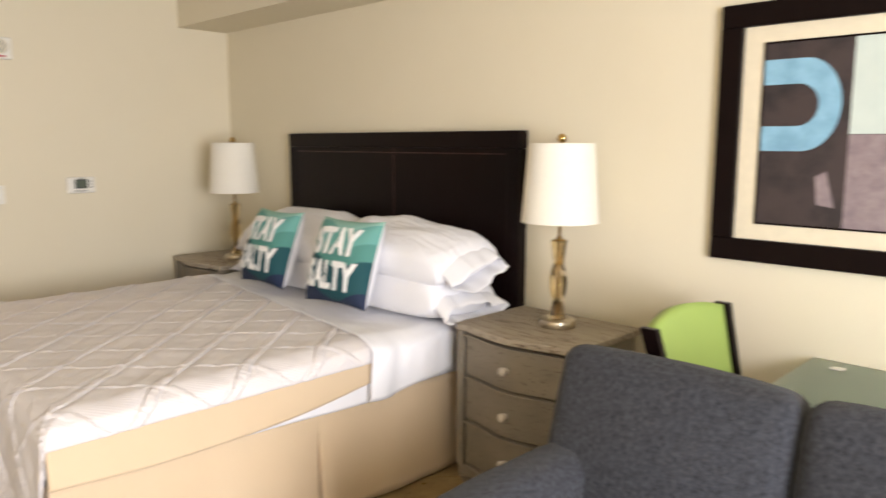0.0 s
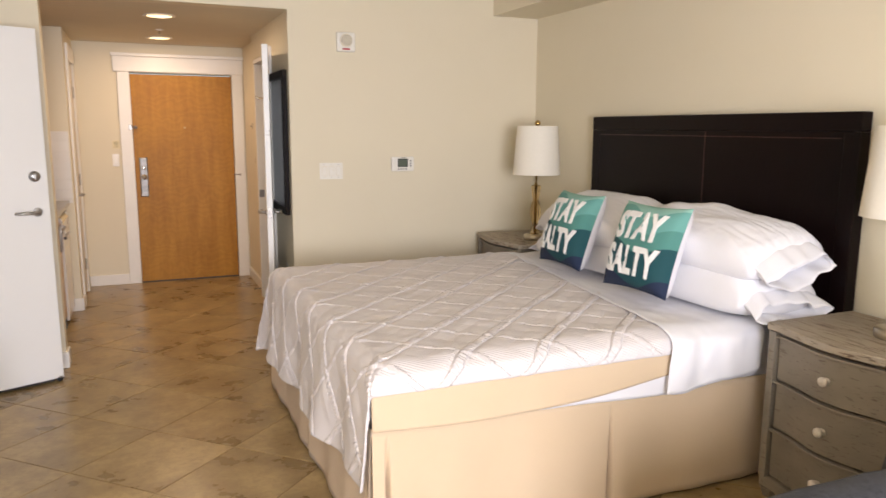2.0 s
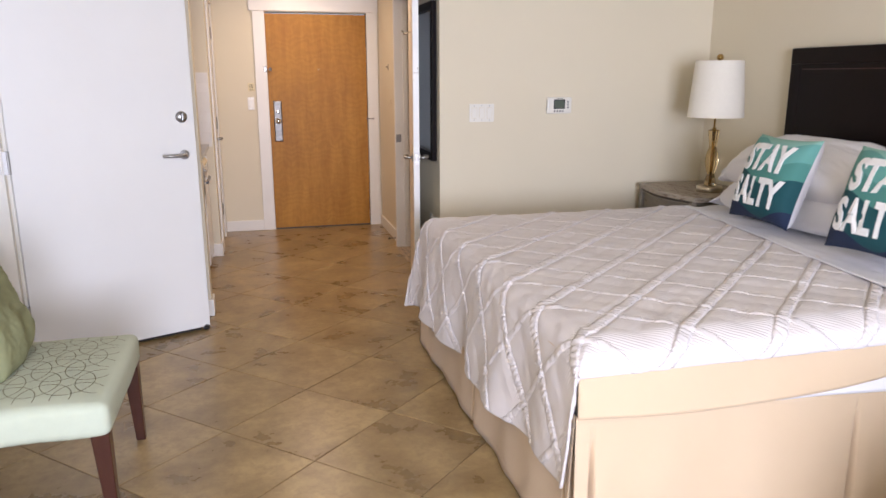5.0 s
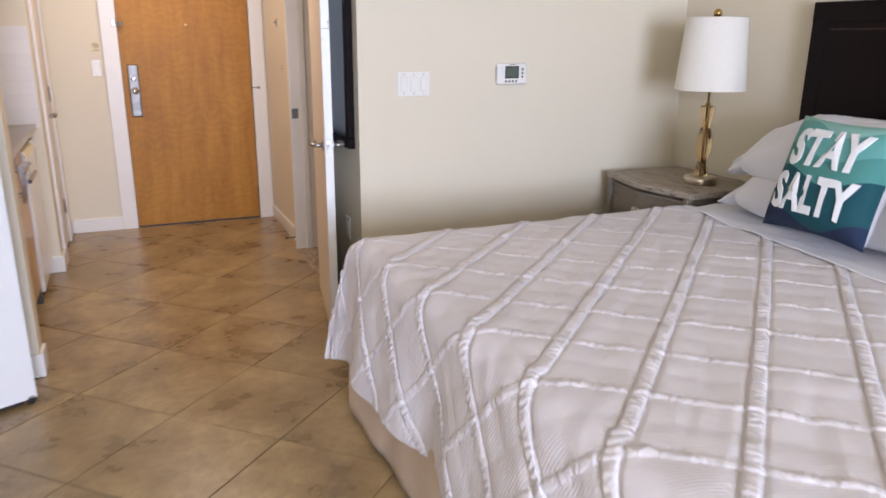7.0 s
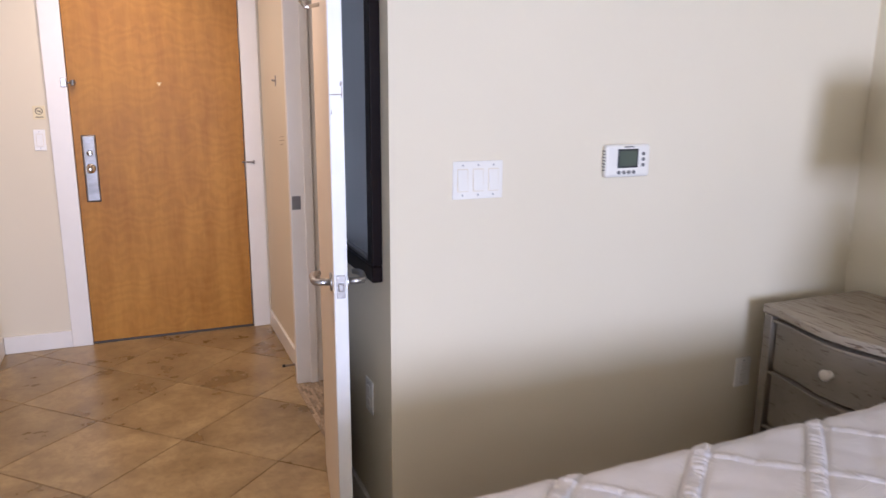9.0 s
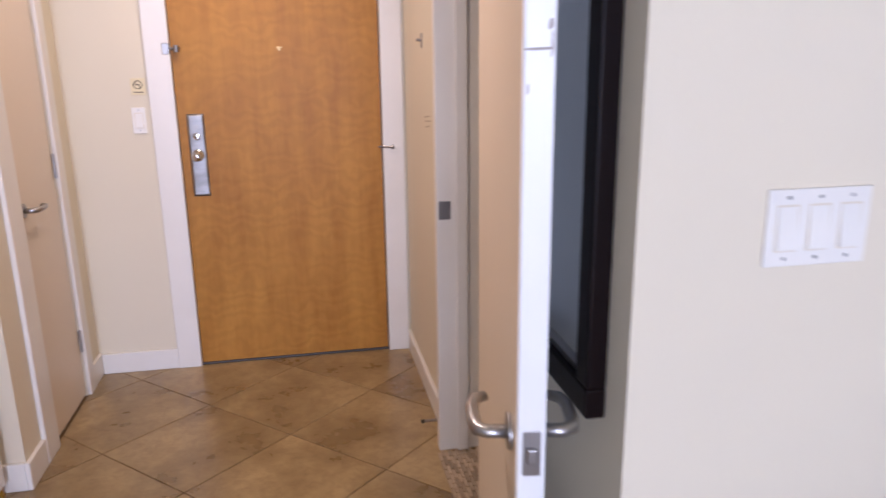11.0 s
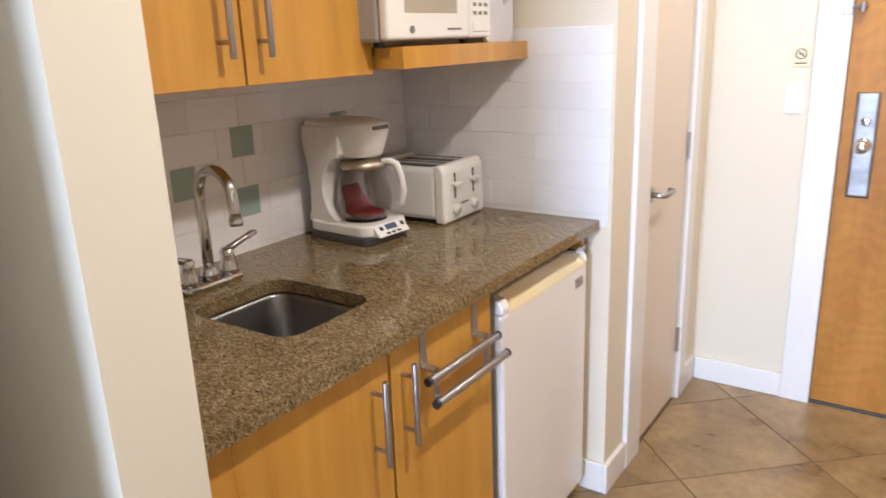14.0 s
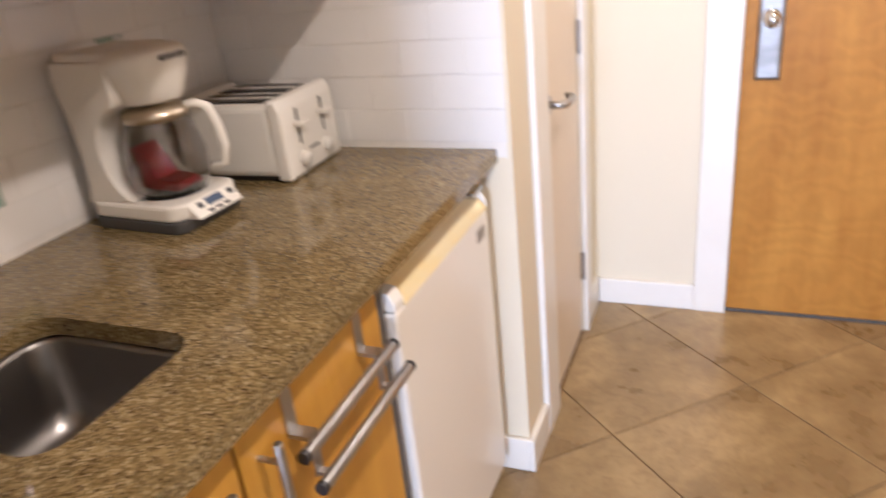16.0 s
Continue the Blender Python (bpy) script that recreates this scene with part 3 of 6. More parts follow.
trim = thing("trim_entry", 0, 0, 0, label="white painted door casing with a deep head board", category="trim", kind="structure")
part("side_casing", box((0.180, YE - 0.020, 0), (0.287, YE, 2.012), 0.004), TRIM, trim)
part("side_casing", box((1.210, YE - 0.020, 0), (1.312, YE, 2.012), 0.004), TRIM, trim)
part("head_casing", box((0.150, YE - 0.024, 2.012), (1.320, YE, 2.150), 0.004), TRIM, trim)
part("head_cap", box((0.135, YE - 0.040, 2.150), (1.325, YE, 2.182), 0.005), TRIM, trim)
part("jamb", box((0.2852, YE + 0.056, 0), (0.297, YE + 0.115, 2.0)), TRIM, trim)

# closet door
door = thing("door_2", HALL_L, 7.41, 0, label="closed cream painted closet door with a lever handle", category="door", kind="structure")
part("leaf", box((-0.040, 0.006, 0.012), (-0.004, 0.444, 2.030), 0.002), CREAM_DOOR, door)
lever(door, (-0.004, 0.055, 0.925), (0, 1, 0), (1, 0, 0))
for z in (1.80, 1.035, 0.262):
    hinge(door, (-0.002, 0.447, z), (0, 1, 0), (1, 0, 0), STEEL)
trim = thing("trim_closet", 0, 0, 0, label="white painted closet door casing", category="trim", kind="structure")
part("side_casing", box((HALL_L, 7.275, 0), (HALL_L + 0.018, 7.408, 2.04), 0.005), TRIM, trim)
part("side_casing", box((HALL_L, 7.862, 0), (HALL_L + 0.018, 7.945, 2.04), 0.005), TRIM, trim)
part("head_casing", box((HALL_L, 7.285, 2.04), (HALL_L + 0.022, 7.96, 2.17), 0.005), TRIM, trim)

# bathroom door, standing open along the hall wall
hx, hy, fx, fy = 1.235, 6.20, 1.100, 5.445
ang = math.degrees(math.atan2(fy - hy, fx - hx))
wide = math.hypot(fx - hx, fy - hy)
door = thing("door_3", hx, hy, 0, ang, "white painted bathroom door standing open", "door", kind="structure")
part("leaf", box((0.0, -0.0185, 0.012), (wide, 0.0185, 2.035), 0.002), WHITE_DOOR, door)
lever(door, (wide - 0.062, -0.0185, 0.942), (-1, 0, 0), (0, -1, 0))
lever(door, (wide - 0.062, 0.0185, 0.942), (-1, 0, 0), (0, 1, 0))
part("latch_plate", box((wide - 0.001, -0.012, 0.91), (wide + 0.0015, 0.012, 0.975), 0.001), DARK_STEEL, door, "dark metal latch plate in the door edge")
# cream skin over the white leaf puts the warm hall light into its colour
part("hall_face", box((0.002, -0.0200, 0.014), (wide - 0.001, -0.0187, 2.033)), CREAM_DOOR, door, "face of the door coloured cream for the warm hall light")
WEAR = material("worn_bare_wood", (0.40, 0.35, 0.31), 0.7, scale=60)
for y0, y1, z0, z1 in ((-0.018, 0.014, 1.4545, 1.4585), (0.0125, 0.0155, 1.447, 1.477), (0.009, 0.015, 1.477, 1.490), (-0.015, -0.012, 1.405, 1.418)):
    chip = prism([(y0, z0 + 0.001), (y0 + (y1 - y0) * 0.4, z0), (y1, z0 + (z1 - z0) * 0.3), (y1 - 0.0004, z1), (y0 + (y1 - y0) * 0.3, z1 - 0.0006), (y0 + 0.0003, z0 + (z1 - z0) * 0.6)], wide - 0.001, wide + 0.0005, 0)
    part("paint_chip", chip, WEAR, door, "worn patch of chipped paint")
part("latch_bolt", box((wide, -0.007, 0.93), (wide + 0.009, 0.007, 0.952), 0.002), DARK_STEEL, door)
for z in (1.82, 1.03, 0.22):
    part("hinge", rod((-0.008, 0.022, z - 0.05), (-0.008, 0.022, z + 0.05), 0.007, n=10), STEEL, door)
part("robe_hook", tube([(wide - 0.3, -0.0185, 1.71), (wide - 0.3, -0.06, 1.70), (wide - 0.3, -0.075, 1.72)], 0.006), CHROME, door, smooth=True)
trim = thing("trim_bathroom", 0, 0, 0, label="white painted bathroom door frame with a strike plate", category="trim", kind="structure")
part("far_jamb", box((1.275, 7.060, 0), (1.445, 7.098, 2.05), 0.003), TRIM, trim)
part("door_stop", box((1.345, 7.048, 0), (1.385, 7.060, 2.05), 0.002), TRIM, trim)
part("strike_plate", box((1.283, 7.0575, 0.90), (1.325, 7.0605, 0.965)), DARK_STEEL, trim, "dark metal strike plate")
part("side_casing", box((1.307, 7.098, 0), (1.325, 7.170, 2.10), 0.004), TRIM, trim)
part("near_jamb", box((1.268, 6.222, 0), (1.385, 6.258, 2.05), 0.003), TRIM, trim)
part("side_casing", box((1.247, 6.150, 0), (1.265, 6.222, 2.10), 0.004), TRIM, trim)
part("head_jamb", box((1.268, 6.258, 2.035), (1.385, 7.060, 2.069), 0.003), TRIM, trim)

# connecting door, swung into the room
hx, hy, fx, fy = -1.005, 4.935, -0.178, 5.285
ang = math.degrees(math.atan2(fy - hy, fx - hx))
wide = math.hypot(fx - hx, fy - hy)
door = thing("door_4", hx, hy, 0, ang, "white painted connecting door standing open into the room", "door", kind="structure")
part("leaf", box((0.0, 0.0, 0.022), (wide, 0.044, 2.040), 0.002), WHITE_DOOR, door)
lever(door, (wide - 0.068, 0.0, 1.022), (-1, 0, 0), (0, -1, 0), length=0.12)
part("deadbolt", rod((wide - 0.068, 0.0, 1.225), (wide - 0.068, -0.012, 1.225), 0.031, 0.028, 28), STEEL, door, "round steel deadbolt rose", True)
part("thumb_turn", box((wide - 0.074, -0.030, 1.205), (wide - 0.062, -0.010, 1.245), 0.003), STEEL, door)
bm = rod((wide - 0.02, 0.0, 0.020), (wide - 0.02, 0.03, 0.020), 0.020, n=20, bevel=0.004)
part("door_stop", bm, PLASTIC_K, door, "black rubber roller stop", True)
part("bottom_sweep", box((0.0, 0.004, 0.010), (wide - 0.05, 0.040, 0.0222)), PLASTIC_K, door, "dark door sweep")
for z in (1.80, 1.035, 0.262):
    bm = rod((-0.006, -0.006, z - 0.055), (-0.006, -0.006, z + 0.055), 0.007, n=10)
    part("hinge", box((-0.045, -0.004, z - 0.055), (-0.006, -0.001, z + 0.055), bm=bm), STEEL, door, "steel butt hinge")
trim = thing("trim_connecting", 0, 0, 0, label="white painted connecting door frame with a closed second door", category="trim", kind="structure")
part("side_casing", box((XL, 4.942, 0), (XL + 0.018, 5.03, 2.07), 0.004), TRIM, trim)
part("side_casing", box((XL, 3.93, 0), (XL + 0.018, 4.018, 2.07), 0.004), TRIM, trim)
part("head_casing", box((XL, 3.93, 2.07), (XL + 0.018, 5.03, 2.16), 0.004), TRIM, trim)
part("jamb", box((XL - 0.12, 4.915, 0), (XL - 0.001, 4.939, 2.069), 0.002), TRIM, trim)
part("jamb", box((XL - 0.12, 4.021, 0), (XL - 0.001, 4.045, 2.069), 0.002), TRIM, trim)
part("second_leaf", box((XL - 0.118, 4.046, 0.01), (XL - 0.075, 4.914, 2.06), 0.002), WHITE_DOOR, trim)

# balcony door behind the walker
win = thing("window_1", 0, YB, 0, label="wide white sliding balcony door with clear panes", category="window", kind="structure")
for x0, x1 in ((-0.9, -0.84), (0.42, 0.48), (1.74, 1.8)):
    part("window_frame", box((x0, -0.10, 0.06), (x1, -0.04, 2.22), 0.004), TRIM, win)
part("window_sill", box((-0.9, -0.11, 0.0), (1.8, -0.02, 0.06), 0.004), TRIM, win)
part("window_head", box((-0.9, -0.10, 2.22), (1.8, -0.04, 2.28), 0.004), TRIM, win)
for x0, x1 in ((-0.84, 0.42), (0.48, 1.74)):
    pane = part("pane", box((x0, -0.074, 0.06), (x1, -0.068, 2.22)), CLEAR, win)
    pane.visible_shadow = False


# ---- the bed ----
BX0, BX1, BY0, BY1, BZ = 0.985, 3.04, 2.80, 4.745, 0.69


def skirt_edge(d):
    """How far the skirt stands off: soft waves with a box pleat."""
    return 0.006 * math.sin(d * 9.0) + 0.004 * math.sin(d * 23.0 + 1)


bed = thing("bed", 2.0, 3.77, 0, label="king bed with a tan pleated bed skirt", category="bed")
def local_bed(p):
    return (p[0] - 2.0, p[1] - 3.77, p[2])
def bed_box(lo, hi, b, seg=3):
    return box(local_bed(lo), local_bed(hi), b, seg)
part("mattress", bed_box((BX0 + 0.01, BY0 + 0.01, 0.40), (BX1, BY1 - 0.01, BZ - 0.012), 0.05, 5), LINEN, bed, "white sheeted mattress", True)
part("box_spring", bed_box((BX0 + 0.03, BY0 + 0.03, 0.16), (BX1, BY1 - 0.03, 0.40), 0.02), TAN, bed)
for x in (1.1, 2.9):
    for y in (2.95, 4.6):
        part("leg", rod(local_bed((x, y, 0)), local_bed((x, y, 0.17)), 0.03), PLASTIC_K, bed)


def pleated(a, b, top, pleats, flare, sag=0.0):
    """A hanging skirt panel from a to b along the floor, outward to the right of that way."""
    ax, bx_ = Vector((*a, 0)), Vector((*b, 0))
    d = bx_ - ax
    L = d.length
    d.normalize()
    out = Vector((d.y, -d.x, 0))

    def fn(u, v):
        s, h = u * L, (1 - v) * (top - sag * u) + 0.012
        off = flare * v + skirt_edge(s) * v
        for p in pleats:
            # one panel laps over the other, the slit opening towards the floor
            q = (s - p) / (0.004 + 0.009 * v)
            off -= 0.055 * math.exp(-q * q * q * q) * min(1, max(0, v - 0.12) * 2.5)
            off += 0.010 * v * math.exp(-((s - p - 0.05) / 0.05) ** 2)
        return Vector(local_bed(ax + d * s + out * off + Vector((0, 0, h))))
    return sheet(fn, int(L / 0.0035), 14, 0.0015)


part("skirt_near", pleated((BX0 - 0.012, BY0 - 0.002), (BX1 - 0.08, BY0 - 0.002), 0.485, (0.055, 0.98), 0.012, 0.04), TAN, bed, "tan cotton bed skirt with a box pleat", True)
part("skirt_foot", pleated((BX0 - 0.012, BY1), (BX0 - 0.012, BY0 + 0.002), 0.485, (0.99, 1.90), 0.012), TAN, bed, "tan cotton bed skirt with a box pleat", True)
part("skirt_far", pleated((BX1 - 0.08, BY1 + 0.002), (BX0 - 0.012, BY1 + 0.002), 0.485, (1.0,), 0.012), TAN, bed, "tan cotton bed skirt with a box pleat", True)


def fold_over(d, r):
    """Run of cloth d past an edge of radius r: how far out and how far down it goes."""
    if d <= 0:
        return 0.0, 0.0
    a = min(d / r, math.pi / 2)
    return r * math.sin(a), r * (1 - math.cos(a)) + max(0.0, d - r * math.pi / 2)


def drape(s, w, lift=0.0, flare=0.10, folds=1.0):
    """A point of bedding laid flat at (s, w): on the mattress top, or folded down over the foot and the sides."""
    r = 0.072
    fo, fd = fold_over(BX0 + r - s, r)
    no, nd = fold_over(BY0 + r - w, r)
    ro, rd = fold_over(w - (BY1 - r), r)
    x, y, z = max(s, BX0 + r) - fo, min(max(w, BY0 + r), BY1 - r) - no + ro, BZ - max(fd, nd, rd)
    sag = 0.004 * noise.noise(Vector((s * 1.6, w * 1.6, 3))) + 0.003 * noise.noise(Vector((s * 6, w * 6, 5)))
    hang = max(fd - 0.05, 0)
    x -= flare * hang + folds * hang * 0.06 * (math.sin(w * 7.5 + 0.6) + 0.6 * math.sin(w * 17 + 1.0)) + lift * (fd > 0)
    x -= 0.05 * hang * max(0.0, min(1.0, (w - 4.2) / 0.55)) ** 2
    hang = max(nd - 0.05, 0)
    y -= 0.04 * hang + lift * 1.6 * min(1, nd / 0.03)
    y += 0.25 * max(rd - 0.05, 0)
    return Vector((x, y, z + lift + sag * (1 - min(1, (fd + nd + rd) / 0.1))))


def quilted(s, w):
    """Gathered pin tucks crossing in diamonds."""
    h = 0.0
    for c, sign in ((2.853, -1), (5.905, 1)):
        k = (w + sign * 0.905 * s - c) / 0.303
        q = (k - round(k)) * 0.303 / 1.349
        along = (s - sign * 0.905 * w) / 1.349
        if sign < 0:
            # wide gathered band
            ridge = math.exp(-((q + 0.0012 * math.sin(along * 31)) / 0.0155) ** 6)
            h += 0.0058 * ridge * (0.80 + 0.22 * math.sin(along * 290 + 60 * q) + 0.15 * math.sin(along * 47))
            h -= 0.004 * math.exp(-((abs(q) - 0.021) / 0.0045) ** 2)
        else:
            ridge = math.exp(-((q + 0.0015 * math.sin(along * 53)) / 0.0105) ** 4)
            h += 0.0050 * ridge * (0.85 + 0.25 * math.sin(along * 75))
        h += 0.0022 * math.sin(math.pi * min(1, abs(q) / 0.112))
    return h


def cloth_place(u, v):
    w = 2.752 + v * (BY1 + 0.33 - 2.752)
    head = 2.250 + 0.145 * (w - 2.78)
    foot = BX0 - 0.385 - 0.02 * math.sin(v * 5) - 0.105 * v * v
    return head + (foot - head) * u, w


def coverlet_at(u, v):
    s, w = cloth_place(u, v)

    def at(a, b):
        return drape(a, b, 0.014)
    p = at(s, w)
    e = 0.004
    nrm = (at(s, w + e) - at(s, w - e)).cross(at(s - e, w) - at(s + e, w))
    nrm.normalize()
    wr = 0.003 * noise.noise(Vector((s * 9, w * 5, 1.5))) + 0.004 * (0.5 - abs(noise.noise(Vector((s * 4 + w * 5, (w - s) * 11, 7.5)))))
    return p + nrm * (quilted(s, w) + wr)


coverlet = thing("coverlet", 0, 0, 0, label="greige ribbed coverlet with diamond pin tucks over the bed", category="bedspread")
NU, NV = 380, 400
quilt = part("quilt", sheet(coverlet_at, NU, NV, 0.004), COVERLET, coverlet, smooth=True)
flat_place = quilt.data.attributes.new("cloth", "FLOAT_VECTOR", "POINT")
for half in range(2):
    for i in range(NU + 1):
        for j in range(NV + 1):
            s_, w_ = cloth_place(i / NU, j / NV)
            flat_place.data[half * (NU + 1) * (NV + 1) + i * (NV + 1) + j].vector = (s_, w_, 0)
for fixed in ((None, 0), (1, None), (None, 1)):
    run = [coverlet_at(k / 120 if fixed[0] is None else fixed[0], k / 120 if fixed[1] is None else fixed[1]) for k in range(121)]
    part("hem", tube(run, 0.0045, 8), LINEN_G, coverlet, "stitched hem roll", True)


def blanket_at(u, v):
    s = 0.968 + u * (2.275 - 0.968)
    low = 0.497 - 0.028 * math.sin(u * math.pi) + 0.05 * u * u
    length = BZ - low - 0.024
    w = BY0 + 0.20 - v * (0.20 + length)
    p = drape(s, w, 0.006)
    p.x = s
    return p + Vector((0, -0.012 * v - 0.003 * math.sin(s * 11) * v, 0))


single("blanket", sheet(blanket_at, 70, 40, 0.004), TAN, label="tan cotton blanket hanging under the coverlet", category="blanket", smooth=True)


def sheet_at(u, v):
    # turned-down top sheet: a skewed band over the head half, falling down the near side
    over = 0.215 - 0.05 * u * u + 0.008 * math.sin(u * 9)
    w = BY0 - over + v * (BY1 + 0.25 - BY0 + over)
    front = 2.200 + 0.145 * (max(w, 2.6) - 2.78)
    back = 2.74 + 0.05 * math.sin(w * 2) + 0.02 * math.sin(w * 7)
    s = front + (back - front) * u
    p = drape(s, w, 0.013 + 0.014 * math.exp(-(max(0, u - 0.14) / 0.14) ** 2))
    p.x = s
    ripple = 0.006 * noise.noise(Vector((s * 7, w * 5, 9))) + 0.004 * noise.noise(Vector((s * 16, w * 11, 4)))
    if w < BY0:
        return p + Vector((0, -0.008 + ripple * 1.5 - 0.012 * (BY0 - w), 0))
    return p + Vector((0, 0, ripple + 0.003 * math.exp(-((u - 0.02) / 0.05) ** 2)))


single("bed_sheet", sheet(sheet_at, 46, 130, 0.003), LINEN, label="white cotton top sheet turned down over the coverlet", category="sheet", smooth=True)


def under_sheet(u, v):
    s = 0.99 + u * 1.31
    return Vector((s, BY0 - 0.016 - 0.003 * math.sin(s * 13) * v, 0.60 - v * (0.60 - 0.447 - 0.055 * (1 - u))))


single("flat_sheet", sheet(under_sheet, 60, 12, 0.002), LINEN, label="white flat sheet showing below the blanket edge", category="sheet", smooth=True)

hb = thing("headboard", 3.105, 3.665, 0, label="espresso wood panel headboard against the wall", category="headboard")
part("panel", box((-0.0265, -0.90, 0.25), (0.026, 0.90, 1.53), 0.004), ESPRESSO, hb)
part("top_rail", box((-0.032, -0.965, 1.50), (0.034, 0.965, 1.585), 0.005), ESPRESSO, hb)
for y0, y1 in ((-0.965, -0.885), (0.885, 0.965)):
    part("stile", box((-0.030, y0, 0), (0.034, y1, 1.4995), 0.005), ESPRESSO, hb)
part("centre_bead", box((-0.0285, -0.064, 0.40), (-0.0255, -0.060, 1.50), 0.001), LEG_WOOD, hb)
part("inner_bead", box((-0.0285, -0.875, 1.470), (-0.0255, 0.875, 1.474), 0.001), LEG_WOOD, hb)


def pillow(length, width, height, seed, pinch=4.2):
    """A stuffed pillow lying in x (width) and y (length), its base at z = 0."""
    own = bmesh.new()
    nu, nv = 72, 54
    top, low = [], []
    for i in range(nu + 1):
        a, b = [], []
        for j in range(nv + 1):
            u, v = 2 * i / nu - 1, 2 * j / nv - 1
            f = (max(0, 1 - abs(u) ** pinch) * max(0, 1 - abs(v) ** 2.8)) ** 0.45
            ax, ay = v * width / 2 * (1 - 0.05 * u * u), u * length / 2 * (1 - 0.05 * v * v)
            wr = 0.016 * noise.noise(Vector((u * 2.2, v * 2.2, seed)))
            wr += 0.010 * (0.3 - abs(noise.noise(Vector((u * 2.0 + v * 1.6, v * 7.0 - u * 1.2, seed + 11)))))
            wr += 0.011 * (0.3 - abs(noise.noise(Vector((u * 7.5, v * 2.5 + u, seed + 3))))) * u * u + 0.002 * noise.noise(Vector((u * 14, v * 14, seed + 2)))
            a.append(own.verts.new((ax, ay, height * 0.38 + height * 0.62 * f + wr * (0.25 + f))))
            b.append(own.verts.new((ax, ay, height * 0.38 - height * 0.38 * f ** 0.6)) if 0 < i < nu and 0 < j < nv else a[-1])
        top.append(a)
        low.append(b)
    for i in range(nu):
        for j in range(nv):
            own.faces.new((top[i][j], top[i][j + 1], top[i + 1][j + 1], top[i + 1][j]))
            f = [low[i][j], low[i + 1][j], low[i + 1][j + 1], low[i][j + 1]]
            own.faces.new(f)
    bmesh.ops.recalc_face_normals(own, faces=own.faces[:])
    return own


def bed_pillow(x, y, z, rx, ry, rz, length, seed, label, tall=0.235):
    p = new("pillow")
    p.matrix_world = pose(x, y, z, rx, ry, rz)
    tagged(p, label, "pillow", "white bed pillows")
    part("cushion", pillow(length, 0.47, tall, seed), LINEN, p, smooth=True)
    # loose open end of the pillowcase
    sgn = -1 if y < 3.6 else 1

    def flap(u, v):
        a = u * 2 * math.pi
        w = 0.185 + 0.020 * v
        rip = 0.010 * math.sin(a * 5 + seed) * v + 0.006 * math.sin(a * 11 + seed) * v
        droop = 0.045 * v * v
        return Vector((w * math.cos(a) + rip, sgn * (length / 2 - 0.075 + 0.135 * v + 0.012 * math.sin(2 * a + seed) * v), 0.092 - droop + (0.075 - 0.030 * v + rip) * math.sin(a) + 0.012 * math.sin(3 * a + seed) * v))
    part("case_hem", sheet(flap, 64, 10, 0.002), LINEN, p, "open end of the pillowcase", True)
    return p


bed_pillow(2.78, 3.16, BZ + 0.012, 0, 2, 0, 0.80, 1.0, "plump white bed pillow at the bottom of a stack", 0.25)
bed_pillow(2.80, 3.17, BZ + 0.215, 4, -9, 2, 0.82, 4.0, "plump white bed pillow lying on another pillow", 0.225)
bed_pillow(2.79, 4.05, BZ + 0.012, 0, 2, 0, 0.88, 9.0, "plump white bed pillow at the bottom of a stack")
bed_pillow(2.82, 4.07, BZ + 0.200, 0, -13, -2, 0.86, 12.0, "plump white bed pillow lying on another pillow")


def throw_cushion(x, y, z, rx, rz, label):
    """A square cushion standing on its edge: face to -y, centred in x and z."""
    S = 0.425
    c = new("throw_cushion")
    c.matrix_world = pose(x, y, z, rx, 0, rz)
    tagged(c, label, "cushion", "printed throw cushions")

    def bulge(u, v, thick=0.088, power=0.55):
        return thick * (max(0, 1 - abs(u) ** 3) * max(0, 1 - abs(v) ** 3)) ** power

    def spot(u, v):
        return u * S / 2 * (1 - 0.07 * (1 - v * v) * abs(u)), v * S / 2 * (1 - 0.07 * (1 - u * u) * abs(v))

    def face(sign):
        def fn(p, q):
            u, v = 2 * p - 1, 2 * q - 1
            a, b = spot(u, v)
            return Vector((a, sign * ((bulge(u, v) if sign < 0 else bulge(u, v, 0.085, 0.40)) + 0.003 * noise.noise(Vector((u * 3, v * 3, 2)))), b))
        bm = sheet(fn, 28, 28)
        if sign > 0:
            bmesh.ops.reverse_faces(bm, faces=bm.faces[:])
        return bm
    part("front", face(-1), TEAL, c, "teal and navy wave print front", True)
    part("back", face(1), LINEN, c, "white cotton back", True)
    for text, cz, size in (("STAY", 0.078, 0.180), ("SALTY", -0.086, 0.178)):
        bm = words(text, size, 0.004, 0.66 if text == "STAY" else 0.61, 0.006)
        bm.transform(Matrix.Rotation(radians(90), 4, "X"))
        for v in bm.verts:
            X, Z = v.co.x, v.co.z + cz
            up = max(0.0, -v.co.y)
            wob = 0.004 * noise.noise(Vector((X * 40, Z * 40, 3)))
            v.co = Vector((X + wob, -bulge(X / (S / 2), Z / (S / 2)) - 0.001 - up * 1.2, Z + wob))
        part("lettering", bm, PUSH_WHITE, c, "white tufted yarn lettering")
    return c


throw_cushion(2.455, 3.262, 0.962, -19, -86, "square teal cushion with white words leaning on the pillows")
throw_cushion(2.500, 3.965, 0.958, -20, -91, "square teal cushion with white words leaning on the pillows")


# ---- bedside ----
def serpentine(half, front, back, bow, n=24):
    """Outline of a chest top with a bowed front, from (x, y) pairs."""
    pts = []
    for k in range(n + 1):
        y = -half + 2 * half * k / n
        pts.append((front - bow * math.cos(math.pi * y / half), y))
    return pts + [(back, half), (back, -half)]


